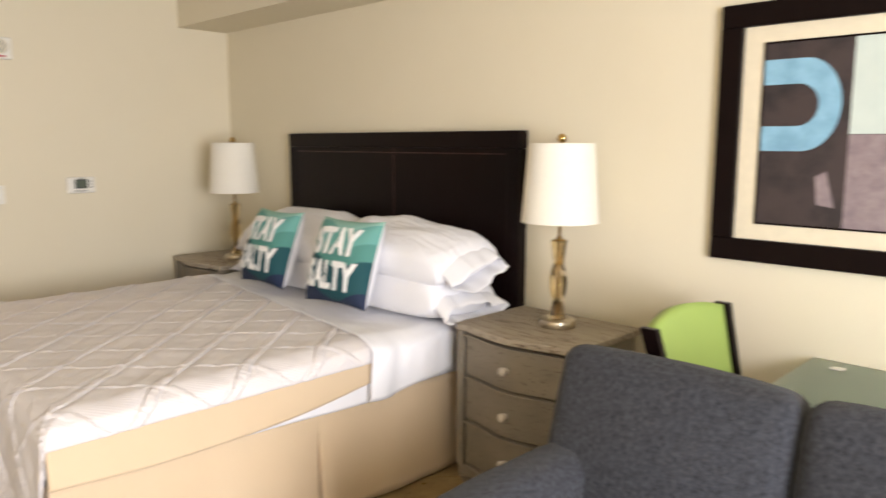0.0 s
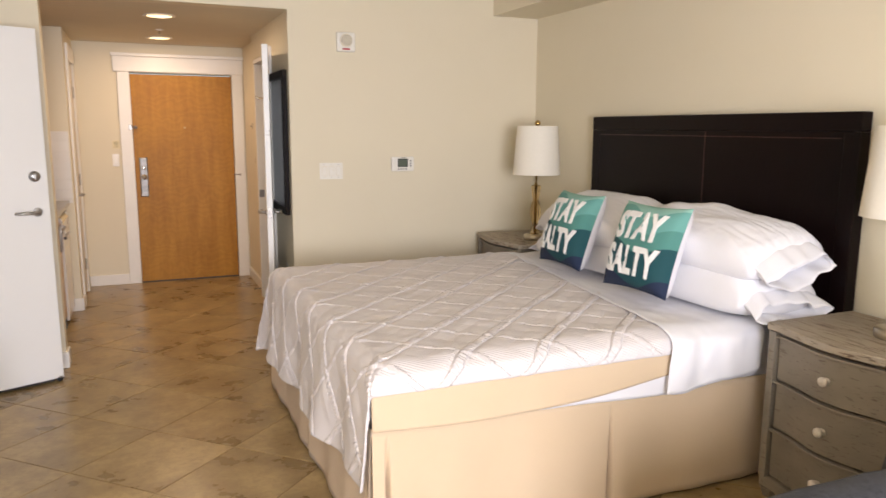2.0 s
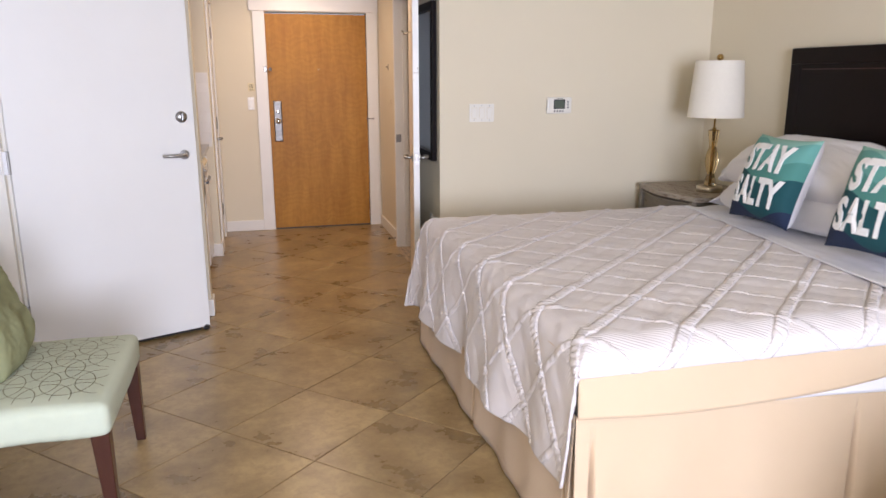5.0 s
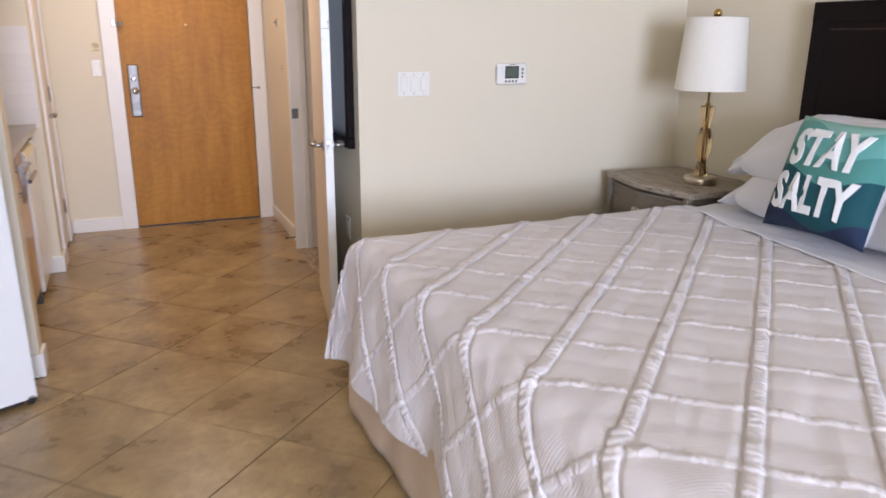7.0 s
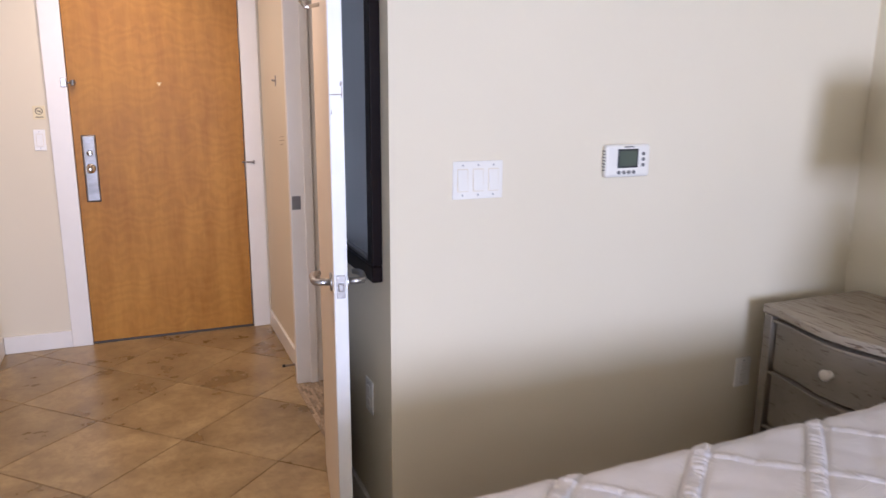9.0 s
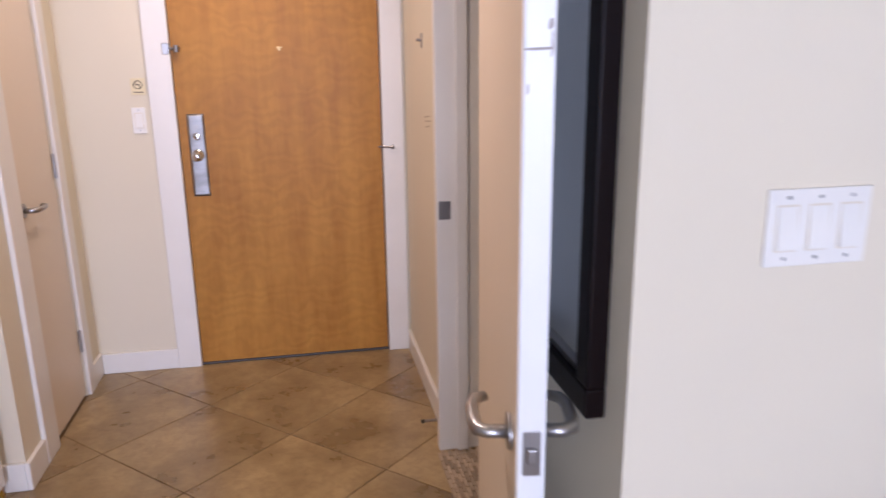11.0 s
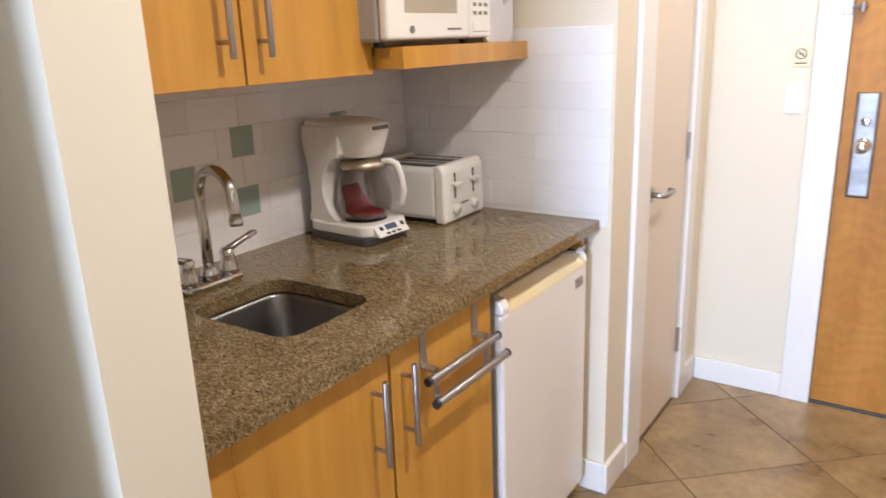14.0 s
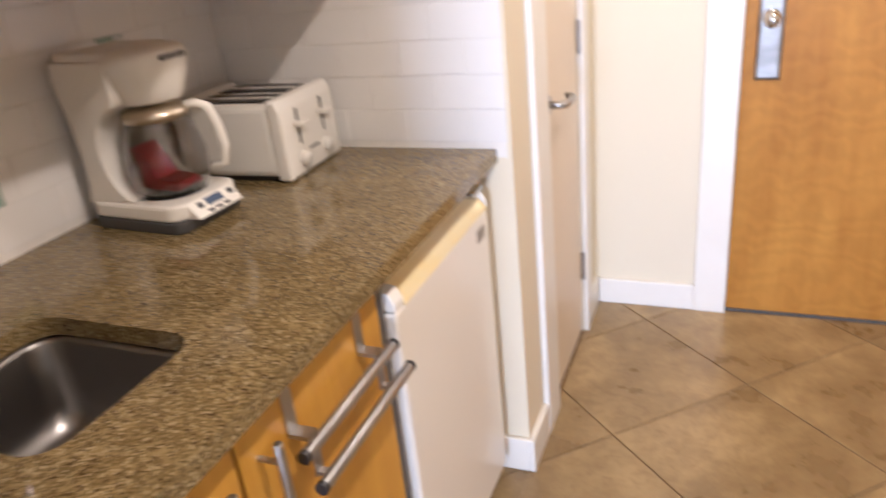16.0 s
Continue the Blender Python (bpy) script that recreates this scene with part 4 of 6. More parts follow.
def nightstand(x, y, label):
    t = thing("nightstand", x, y, 0, 0, label, "nightstand", "pair of nightstands")
    H, HW = 0.738, 0.32
    part("body", prism(serpentine(HW - 0.025, -0.200, 0.25, 0.022), 0.07, H - 0.035), NIGHTSTAND, t)
    part("top", prism(serpentine(HW, -0.25, 0.262, 0.025), H - 0.032, H, bevel=0.006), NIGHTSTAND_TOP, t, "weathered top with scraped paint")
    part("plinth", prism(serpentine(HW - 0.012, -0.24, 0.25, 0.022), 0.035, 0.085, bevel=0.008), NIGHTSTAND, t)
    for sx in (-0.20, 0.20):
        for sy in (-HW + 0.05, HW - 0.05):
            part("foot", rod((sx, sy, 0), (sx, sy, 0.04), 0.022, 0.035, 10), NIGHTSTAND, t)
    for sy in (-HW + 0.012, HW - 0.045):
        part("corner_post", box((-0.226, sy, 0.08), (-0.190, sy + 0.033, H - 0.033), 0.004), NIGHTSTAND, t)
    for z0, z1 in ((0.095, 0.285), (0.305, 0.490), (0.510, 0.680)):
        d = part("drawer", prism(serpentine(HW - 0.055, -0.235, -0.19, 0.024), z0, z1, bevel=0.004), NIGHTSTAND, t)
        part("lip", prism([(a - 0.012, b) for a, b in serpentine(HW - 0.05, -0.238, -0.2, 0.024)], z1 + 0.003, z1 + 0.013, bevel=0.002), NIGHTSTAND, d)
        zk = (z0 + z1) / 2
        bm = lathe([(0.0, 0.036), (0.012, 0.035), (0.0185, 0.028), (0.019, 0.022), (0.014, 0.014), (0.009, 0.010), (0.011, 0.004), (0.014, 0.0)], 18)
        bm.transform(Matrix.Translation((-0.258, 0.0, zk)) @ Matrix.Rotation(radians(-90), 4, "Y"))
        part("knob", bm, KNOB, d, "off-white turned knob", True)
    return t


nightstand(2.845, 2.365, "weathered grey three-drawer nightstand with a bowed front")
nightstand(2.845, 5.095, "weathered grey three-drawer nightstand in the corner beside the bed")


def table_lamp(x, y, label):
    t = thing("table_lamp", x, y, 0.738, 0, label, "lamp", "pair of bedside lamps")
    part("base", lathe([(0, 0), (0.076, 0), (0.078, 0.004), (0.078, 0.030), (0.074, 0.035), (0.03, 0.037), (0, 0.037)], 40), PALE_GOLD, t, "pale gold round foot", True)
    # three facetted glass drops threaded on a gold stem
    for z0, z1, r0, r1, tag in ((0.038, 0.112, 0.037, 0.022, "glass_cone"), (0.112, 0.275, 0.022, 0.022, "glass_barrel"), (0.275, 0.375, 0.022, 0.036, "glass_cup")):
        prof = []
        for k in range(9):
            f = k / 8
            r = r0 + (r1 - r0) * f + (0.019 * math.sin(math.pi * f) if tag == "glass_barrel" else 0)
            prof.append((r, z0 + (z1 - z0) * f))
        part(tag, lathe([(0.0065, z0 + 0.001)] + prof + [(0.0065, z1 - 0.001)], 9), AMBER, t, "amber facetted glass")
    part("stem", rod((0, 0, 0.036), (0, 0, 0.455), 0.006, n=12), BRASS, t, smooth=True)
    part("collar", lathe([(0.0, 0.392), (0.012, 0.392), (0.012, 0.376), (0.030, 0.375), (0.030, 0.379), (0.0, 0.380)], 18), BRASS, t, smooth=True)
    s = part("shade", lathe([(0.166, 0.455), (0.164, 0.457), (0.139, 0.785), (0.1375, 0.787), (0.137, 0.785), (0.162, 0.457), (0.166, 0.455)], 56), SHADE, t, "cream linen drum shade", True)
    bm = rod((-0.139, 0, 0.765), (0.139, 0, 0.765), 0.0018, n=6)
    rod((0, -0.139, 0.765), (0, 0.139, 0.765), 0.0018, n=6, bm=bm)
    part("spider", bm, BRASS, s)
    part("harp", tube([(0.0, 0.0, 0.45), (0.045, 0, 0.50), (0.055, 0, 0.60), (0.04, 0, 0.72), (0.0, 0, 0.772), (-0.04, 0, 0.72), (-0.055, 0, 0.60), (-0.045, 0, 0.50), (0.0, 0, 0.452)], 0.002, 6), BRASS, t, smooth=True)
    part("finial", lathe([(0, 0.77), (0.006, 0.772), (0.006, 0.785), (0.010, 0.788), (0.019, 0.797), (0.0205, 0.806), (0.017, 0.817), (0.008, 0.825), (0, 0.826)], 20), BRASS, t, "round gold finial", True)
    return t


table_lamp(2.885, 2.325, "gold and amber glass table lamp with cream shade")
table_lamp(2.855, 4.97, "gold and amber glass table lamp with cream shade by the corner")

# ---- sitting corner ----
def plump(lo, hi, bevel, swell, nx=10):
    """A stuffed block: a bevelled box whose faces swell outwards."""
    bm = box(lo, hi, bevel, 4)
    c = [(lo[k] + hi[k]) / 2 for k in range(3)]
    h = [(hi[k] - lo[k]) / 2 for k in range(3)]
    bmesh.ops.subdivide_edges(bm, edges=[e for e in bm.edges if e.calc_length() > 0.12], cuts=nx, use_grid_fill=True)
    for v in bm.verts:
        q = [(v.co[k] - c[k]) / h[k] for k in range(3)]
        for k in range(3):
            a, b = (k + 1) % 3, (k + 2) % 3
            v.co[k] += swell[k] * q[k] * max(0, 1 - q[a] ** 2) * max(0, 1 - q[b] ** 2)
        v.co += Vector((0.004, 0.004, 0.004)) * noise.noise(v.co * 6)
    return bm


sofa = thing("loveseat", 1.95, 1.05, 0, label="charcoal grey woven loveseat with back to the table", category="sofa")


def lean(bm, deg, x0, z0):
    bm.transform(Matrix.Translation((x0, 0, z0)) @ Matrix.Rotation(radians(deg), 4, "Y") @ Matrix.Translation((-x0, 0, -z0)))
    return bm


for y0, y1 in ((0.055, 0.775), (-0.670, 0.050)):
    part("back_cushion", lean(plump((0.10, y0, 0.34), (0.285, y1, 0.90), 0.06, (0.045, 0.004, 0.018)), 17, 0.2, 0.4), GREY_SOFA, sofa, smooth=True)
    part("seat_cushion", plump((-0.44, y0 - (0.12 if y0 > 0 else 0) + 0.0, 0.27), (0.16, y1 - (0.17 if y0 > 0 else 0.0), 0.45), 0.04, (0.01, 0.0, 0.02)), GREY_SOFA, sofa, smooth=True)
part("back_frame", lean(box((0.285, -0.70, 0.10), (0.350, 0.765, 0.82), 0.03, 4), 17, 0.2, 0.4), GREY_SOFA, sofa, smooth=True)
for y0, y1 in ((0.585, 0.770), (-0.84, -0.675)):
    part("arm", plump((-0.45, y0, 0.10), (0.24, y1, 0.605), 0.055, (0.008, 0.01, 0.02)), GREY_SOFA, sofa, smooth=True)
part("base", box((-0.43, -0.66, 0.10), (0.27, 0.58, 0.265), 0.02), GREY_SOFA, sofa)
for x in (-0.38, 0.24):
    for y in (-0.74, 0.68):
        part("leg", rod((x, y, 0), (x, y, 0.11), 0.016, 0.026), LEG_WOOD, sofa)

table = thing("dining_table", 2.81, 0.82, 0, label="small table with a frosted green glass top", category="table")
part("tabletop", box((-0.325, -0.54, 0.738), (0.325, 0.54, 0.75), 0.004), FROSTED, table, "frosted green glass top")
part("under_panel", box((-0.30, -0.51, 0.715), (0.30, 0.51, 0.737), 0.003), material("pale_green_backing", (0.30, 0.40, 0.33), 0.5), table)
for x in (-0.27, 0.27):
    for y in (-0.47, 0.47):
        part("leg", box((x - 0.02, y - 0.02, 0), (x + 0.02, y + 0.02, 0.716), 0.003), STEEL, table)
card = single("card", box((-0.018, -0.022, 0), (0.018, 0.022, 0.002)), PLASTIC_W, pose(3.035, 1.25, 0.751, 0, 0, 12), "small white card lying on the glass table", "card")

chair = thing("dining_chair", 2.665, 1.375, 0, label="lime green upholstered dining chair with dark wood posts", category="chair")


def chair_back(u, v):
    x = (u - 0.5) * (0.40 + 0.11 * v)
    z = 0.50 + 0.43 * v + 0.035 * (1 - (2 * u - 1) ** 2) * v
    return Vector((x, 0.160 + 0.115 * v + 0.035 * (1 - (2 * u - 1) ** 2), z))


part("backrest", sheet(chair_back, 24, 20, -0.040), GREEN_VINYL, chair, "lime green backrest", True)
part("seat", plump((-0.23, -0.24, 0.40), (0.23, 0.19, 0.48), 0.025, (0.004, 0.004, 0.02)), GREEN_VINYL, chair, "lime green seat", True)
for sx in (-1, 1):
    pts = [(sx * 0.225, 0.20, 0.0), (sx * 0.220, 0.160, 0.25), (sx * 0.216, 0.145, 0.46), (sx * 0.236, 0.180, 0.67), (sx * 0.270, 0.250, 0.945)]
    bm = bmesh.new()
    rings = []
    for p in pts:
        rings.append([bm.verts.new((p[0] + a * 0.013, p[1] + b * 0.028, p[2])) for a, b in ((-1, -1), (1, -1), (1, 1), (-1, 1))])
    for a, b in zip(rings, rings[1:]):
        for k in range(4):
            bm.faces.new((a[k], a[(k + 1) % 4], b[(k + 1) % 4], b[k]))
    bm.faces.new(rings[0][::-1])
    bm.faces.new(rings[-1])
    part("back_post", bm, ESPRESSO, chair, "dark wood post")
    part("front_leg", box((sx * 0.205 - 0.018, -0.225, 0), (sx * 0.205 + 0.018, -0.189, 0.41), 0.003), ESPRESSO, chair)
    part("side_rail", box((sx * 0.205 - 0.012, -0.19, 0.36), (sx * 0.205 + 0.012, 0.16, 0.41), 0.003), ESPRESSO, chair)

art = thing("framed_picture", XR, 1.168, 1.557, label="abstract print in a wide black frame on the wall", category="picture")
PW, PH, FW = 0.60, 0.480, 0.085
def slab(y0, y1, z0, z1, d0, d1, b=0.0):
    return box((-d1, y0, z0), (-d0, y1, z1), b)
for a in ((-PW, PW, PH - FW, PH), (-PW, PW, -PH, -PH + FW), (-PW, -PW + FW, -PH + FW, PH - FW), (PW - FW, PW, -PH + FW, PH - FW)):
    part("frame_side", slab(*a, 0.002, 0.035, 0.006), ESPRESSO, art, "wide black frame moulding")
part("mat_board", slab(-PW + FW, PW - FW, -PH + FW, PH - FW, 0.004, 0.012), MAT_BOARD, art, "cream mat board")
PRINT_K = material("charcoal_print", (0.010, 0.009, 0.011), 0.6, second=(0.05, 0.034, 0.034), scale=9, mix=0.9, ramp=(0.45, 0.75))
PRINT_B = material("pale_blue_print", (0.25, 0.47, 0.62), 0.6, second=(0.17, 0.34, 0.48), scale=16, mix=0.9)
PRINT_M = material("mauve_print", (0.20, 0.15, 0.17), 0.6, second=(0.30, 0.24, 0.24), scale=24, mix=0.9)
PRINT_G = material("pale_green_print", (0.55, 0.62, 0.58), 0.6, second=(0.48, 0.56, 0.53), scale=12)
y1 = PW - 0.160
printed = part("print", slab(-y1, y1, -0.335, 0.335, 0.012, 0.0145), PRINT_K, art, "charcoal abstract print")
part("pale_field", slab(-y1 + 0.01, 0.135, 0.0, 0.328, 0.0145, 0.0158), PRINT_G, printed, "pale green painted field")
part("mauve_field", slab(-y1 + 0.01, 0.135, -0.328, -0.002, 0.0145, 0.0158), PRINT_M, printed, "mauve mottled painted field")
ring = []
for k in range(25):
    a = math.pi / 2 - math.pi * k / 24
    ring.append((0.290 - 0.125 * math.cos(a), 0.105 + 0.165 * math.sin(a)))
outer = [(y1 - 0.004, 0.27)] + ring + [(y1 - 0.004, -0.06)]
inner = [(0.310 - 0.07 * math.cos(math.pi / 2 - math.pi * k / 24), 0.105 + 0.075 * math.sin(math.pi / 2 - math.pi * k / 24)) for k in range(25)]
inner = [(y1 - 0.004, 0.18)] + inner + [(y1 - 0.004, 0.03)]
bm = bmesh.new()
a, b = [bm.verts.new((-0.0160, p, q)) for p, q in outer], [bm.verts.new((-0.0160, p, q)) for p, q in inner]
for k in range(len(a) - 1):
    bm.faces.new((a[k], a[k + 1], b[k + 1], b[k]))
bmesh.ops.recalc_face_normals(bm, faces=bm.faces[:])
part("blue_arch", bm, PRINT_B, printed, "pale blue painted arch")
part("grey_streak", prism([(0.20, -0.13), (0.165, -0.26), (0.225, -0.25), (0.235, -0.15)], -0.0160, -0.0148, 0), PRINT_M, printed)
for p in ((-y1, y1, 0.328, 0.335), (-y1, y1, -0.335, -0.328), (y1 - 0.006, y1, -0.328, 0.328), (-y1, -y1 + 0.006, -0.328, 0.328)):
    part("fillet", slab(*p, 0.0146, 0.018), ESPRESSO, printed)

# accent chair by the connecting door
acc = thing("accent_chair", -0.66, 3.68, 0, label="armless chair in pale green ring-patterned fabric", category="chair")
part("seat", plump((-0.28, -0.335, 0.325), (0.30, 0.335, 0.445), 0.03, (0.004, 0.004, 0.016)), SEAT, acc, "pale green patterned seat", True)
part("backrest", lean(plump((-0.36, -0.335, 0.33), (-0.26, 0.335, 0.86), 0.035, (0.01, 0.004, 0.01)), -8, -0.3, 0.4), SEAT, acc, "pale green patterned backrest", True)
bm = bmesh.new()
for row in range(6):
    for col in range(5):
        cx, cy = -0.215 + col * 0.105 + (0.052 if row % 2 else 0), -0.27 + row * 0.108
        if not -0.25 < cx < 0.26:
            continue
        prev = None
        for k in range(29):
            a = 2 * math.pi * k / 28
            p = []
            for r in (1.0, 0.972):
                X, Y = cx + 0.083 * r * math.cos(a), cy + 0.098 * r * math.sin(a)
                q = ((X - 0.01) / 0.29, Y / 0.335)
                p.append((X, Y, 0.4464 + 0.016 * max(0, 1 - q[0] ** 2) * max(0, 1 - q[1] ** 2) + 0.0035))
            inside = all(-0.255 < c[0] < 0.272 and abs(c[1]) < 0.308 for c in p)
            if prev and inside:
                bm.faces.new([bm.verts.new(c) for c in (prev[0], p[0], p[1], prev[1])])
            prev = p if inside else None
part("ring_pattern", bm, material("brown_thread", (0.17, 0.15, 0.09), 0.8), acc, "woven brown rings")
for x, y in ((0.265, -0.30), (0.265, 0.30), (-0.29, -0.28), (-0.29, 0.28)):
    bm = bmesh.new()
    s = 1 if x > 0 else -1
    lo = [bm.verts.new((x + s * 0.012 + a * 0.017, y + b * 0.017, 0)) for a, b in ((-1, -1), (1, -1), (1, 1), (-1, 1))]
    hi = [bm.verts.new((x + a * 0.028, y + b * 0.028, 0.335)) for a, b in ((-1, -1), (1, -1), (1, 1), (-1, 1))]
    for k in range(4):
        bm.faces.new((lo[k], lo[(k + 1) % 4], hi[(k + 1) % 4], hi[k]))
    bm.faces.new(lo[::-1])
    bm.faces.new(hi)
    bmesh.ops.bevel(bm, geom=bm.edges[:], offset=0.003, segments=1, affect="EDGES")
    part("leg", bm, LEG_WOOD, acc, "tapered dark wood leg")
oc = new("throw_cushion")
oc.matrix_world = pose(-0.80, 3.76, 0.645, 0, -22, 4)
tagged(oc, "olive green square cushion leaning on the accent chair", "cushion")
bm = pillow(0.42, 0.42, 0.13, 21.0)
bm.transform(Matrix.Rotation(radians(90), 4, "Y") @ Matrix.Translation((0, 0, -0.05)))
part("cover", bm, OLIVE, oc, smooth=True)

# ---- fixtures on the walls ----
def wall_plate(name, x, y, z, rz, w, h, label, category, gangs=1, mat=PLASTIC_W):
    """A cover plate facing its own -y, with rockers or sockets."""
    t = thing(name, x, y, z, rz, label, category)
    part("plate", box((-w / 2, -0.006, -h / 2), (w / 2, 0, h / 2), 0.002), mat, t)
    for k in range(gangs):
        cx = (k - (gangs - 1) / 2) * w / (gangs + 0.25)
        if category == "outlet":
            for dz in (-0.022, 0.022):
                part("socket", box((cx - 0.016, -0.008, dz - 0.014), (cx + 0.016, -0.005, dz + 0.014), 0.003), mat, t)
        else:
            part("recess", box((cx - 0.0175, -0.0066, -0.034), (cx + 0.0175, -0.0055, 0.034)), PLASTIC_I, t)
            bm = prism([(-0.006, -0.031), (-0.012, -0.031), (-0.007, 0.031), (-0.006, 0.031)], cx - 0.015, cx + 0.015, 0, bevel=0.0008)
            part("rocker", bm, mat, t, "white rocker switch")
        for dz in (-h / 2 + 0.012, h / 2 - 0.012):
            part("screw", rod((cx, -0.006, dz), (cx, -0.0072, dz), 0.003, n=8), STEEL, t)
    return t


wall_plate("light_switch", 1.539, YT, 1.21, 0, 0.163, 0.112, "white three-gang rocker switch on the cross wall", "switch", 3)
wall_plate("light_switch", 0.126, YE, 1.193, 0, 0.058, 0.114, "white single rocker switch beside the entry door", "switch", 1)
wall_plate("wall_outlet", 2.655, YT, 0.44, 0, 0.072, 0.114, "white wall outlet low beside the nightstand", "outlet", 1)
wall_plate("wall_outlet", HALL_R, 5.735, 0.48, -90, 0.072, 0.114, "white wall outlet on the hall corner wall", "outlet", 1)

sign = thing("no_smoking_sign", 0.136, YE, 1.34, label="small cream no smoking sign above the switch", category="sign")
part("plate", box((-0.030, -0.004, -0.036), (0.030, 0, 0.036), 0.001), SIGN_CREAM, sign)
bm = bmesh.new()
prev = None
for k in range(25):
    a = 2 * math.pi * k / 24
    p = [bm.verts.new((r * math.cos(a), -0.0046, 0.008 + r * math.sin(a))) for r in (0.019, 0.0155)]
    if prev:
        bm.faces.new((prev[0], p[0], p[1], prev[1]))
    prev = p
c = 0.0165 * 0.7071
bm.faces.new([bm.verts.new((a, -0.0046, 0.008 + b)) for a, b in ((-c - 0.001, c - 0.001), (-c + 0.001, c + 0.001), (c + 0.001, -c + 0.001), (c - 0.001, -c - 0.001))])
bmesh.ops.recalc_face_normals(bm, faces=bm.faces[:])
part("barred_ring", bm, INK, sign)
part("cigarette", box((-0.010, -0.0046, 0.006), (0.010, -0.0041, 0.010)), INK, sign)
part("text_bar", box((-0.020, -0.0046, -0.026), (0.020, -0.0041, -0.022)), INK, sign)

th = thing("thermostat", 2.060, YT, 1.252, label="white digital thermostat with a dark screen", category="thermostat")
part("case", box((-0.085, -0.026, -0.052), (0.085, 0, 0.052), 0.010, 3), PLASTIC_W, th)
part("bezel", box((-0.042, -0.0275, -0.022), (0.036, -0.025, 0.038), 0.002), PLASTIC_K, th)
part("screen", box((-0.036, -0.0285, -0.016), (0.030, -0.027, 0.032)), LCD, th, "grey-green dark display")
for k in range(4):
    part("button", rod((-0.036 + k * 0.019, -0.026, -0.036), (-0.036 + k * 0.019, -0.029, -0.036), 0.006, n=12), PLASTIC_G, th)
for k in range(3):
    part("side_button", rod((0.056, -0.026, 0.022 - k * 0.018), (0.056, -0.029, 0.022 - k * 0.018), 0.006, n=12), PLASTIC_G, th)
for k in range(7):
    part("vent_slot", box((-0.0855, -0.020, -0.030 + k * 0.010), (-0.0845, -0.006, -0.026 + k * 0.010)), PLASTIC_G, th)
part("brand_bar", box((-0.018, -0.0268, 0.0425), (0.018, -0.0255, 0.0465)), PLASTIC_G, th)

al = thing("alarm_sounder", 1.652, YT, 2.078, label="white square alarm sounder high on the wall", category="alarm")
part("case", box((-0.064, -0.035, -0.064), (0.064, 0, 0.064), 0.010, 3), PLASTIC_W, al)
bm = lathe([(0, 0.002), (0.028, 0.002), (0.042, 0.004), (0.044, 0.0), (0.040, -0.002)], 32)
bm.transform(Matrix.Translation((0, -0.036, 0.010)) @ Matrix.Rotation(radians(90), 4, "X"))
part("grille", bm, PLASTIC_I, al, "round sounder grille", True)
for r in (0.012, 0.022, 0.032):
    bm = bmesh.new()
    prev = None
    for k in range(25):
        a = 2 * math.pi * k / 24
        p = [bm.verts.new((q * math.cos(a), -0.0405, 0.010 + q * math.sin(a))) for q in (r + 0.0015, r - 0.0015)]
        if prev:
            bm.faces.new((prev[1], p[1], p[0], prev[0]))
        prev = p
    part("slot", bm, PLASTIC_G, al)
part("text_bar", box((-0.026, -0.0365, -0.052), (0.026, -0.0345, -0.042)), RED, al, "small red marking")

# framed mirror on the hall corner wall
mr_ = thing("wall_mirror", HALL_R, 5.90, 0.905, label="tall mirror in a wide dark wood frame", category="mirror")
MW, MH, MF = 0.32, 0.985, 0.050
for y0, y1_, z0, z1 in ((-MW, MW, 0, MF), (-MW, MW, MH - MF, MH), (-MW, -MW + MF, MF, MH - MF), (MW - MF, MW, MF, MH - MF)):
    part("frame_side", slab(y0, y1_, z0, z1, 0.002, 0.034, 0.004), ESPRESSO, mr_, "dark wood frame moulding")
for y0, y1_, z0, z1 in ((-MW + MF, MW - MF, MF, MF + 0.010), (-MW + MF, -MW + MF + 0.010, MF, MH - MF)):
    part("silver_fillet", slab(y0, y1_, z0, z1, 0.010, 0.022), STEEL, mr_, "thin silver inner edge")
part("mirror_glass", slab(-MW + MF, MW - MF, MF, MH - MF, 0.008, 0.014), MIRROR, mr_, "clear mirror glass")

# marks and small metal on the hall walls
hook = thing("coat_hook", 1.325, 7.60, 1.515, label="small dark metal hook on the hall wall", category="hook")
part("plate", box((-0.004, -0.010, -0.028), (0, 0.010, 0.028), 0.001), DARK_STEEL, hook)
part("peg", rod((-0.004, 0, 0.0), (-0.022, 0, 0.004), 0.005, n=10), DARK_STEEL, hook)
scuff = thing("wall_scuff", 1.325, 7.50, 1.20, label="dark scuff lines on the cream hall wall", category="scuff mark")
for k, (z, l) in enumerate(((0.03, 0.05), (0.012, 0.07), (-0.01, 0.045))):
    part("scratch", prism([(-l, z), (l, z - 0.012), (l, z - 0.014), (-l, z - 0.003)], -0.0012, -0.0002, 0), material("scuff_brown", (0.25, 0.16, 0.09), 0.8), scuff)
stop = thing("door_stop", 1.309, 7.22, 0.045, label="spring door stop screwed to the baseboard", category="door stop")
part("spring", rod((0, 0, 0), (-0.065, 0, 0), 0.006, n=10), DARK_STEEL, stop)
part("tip", rod((-0.065, 0, 0), (-0.078, 0, 0), 0.008, n=10), PLASTIC_K, stop)

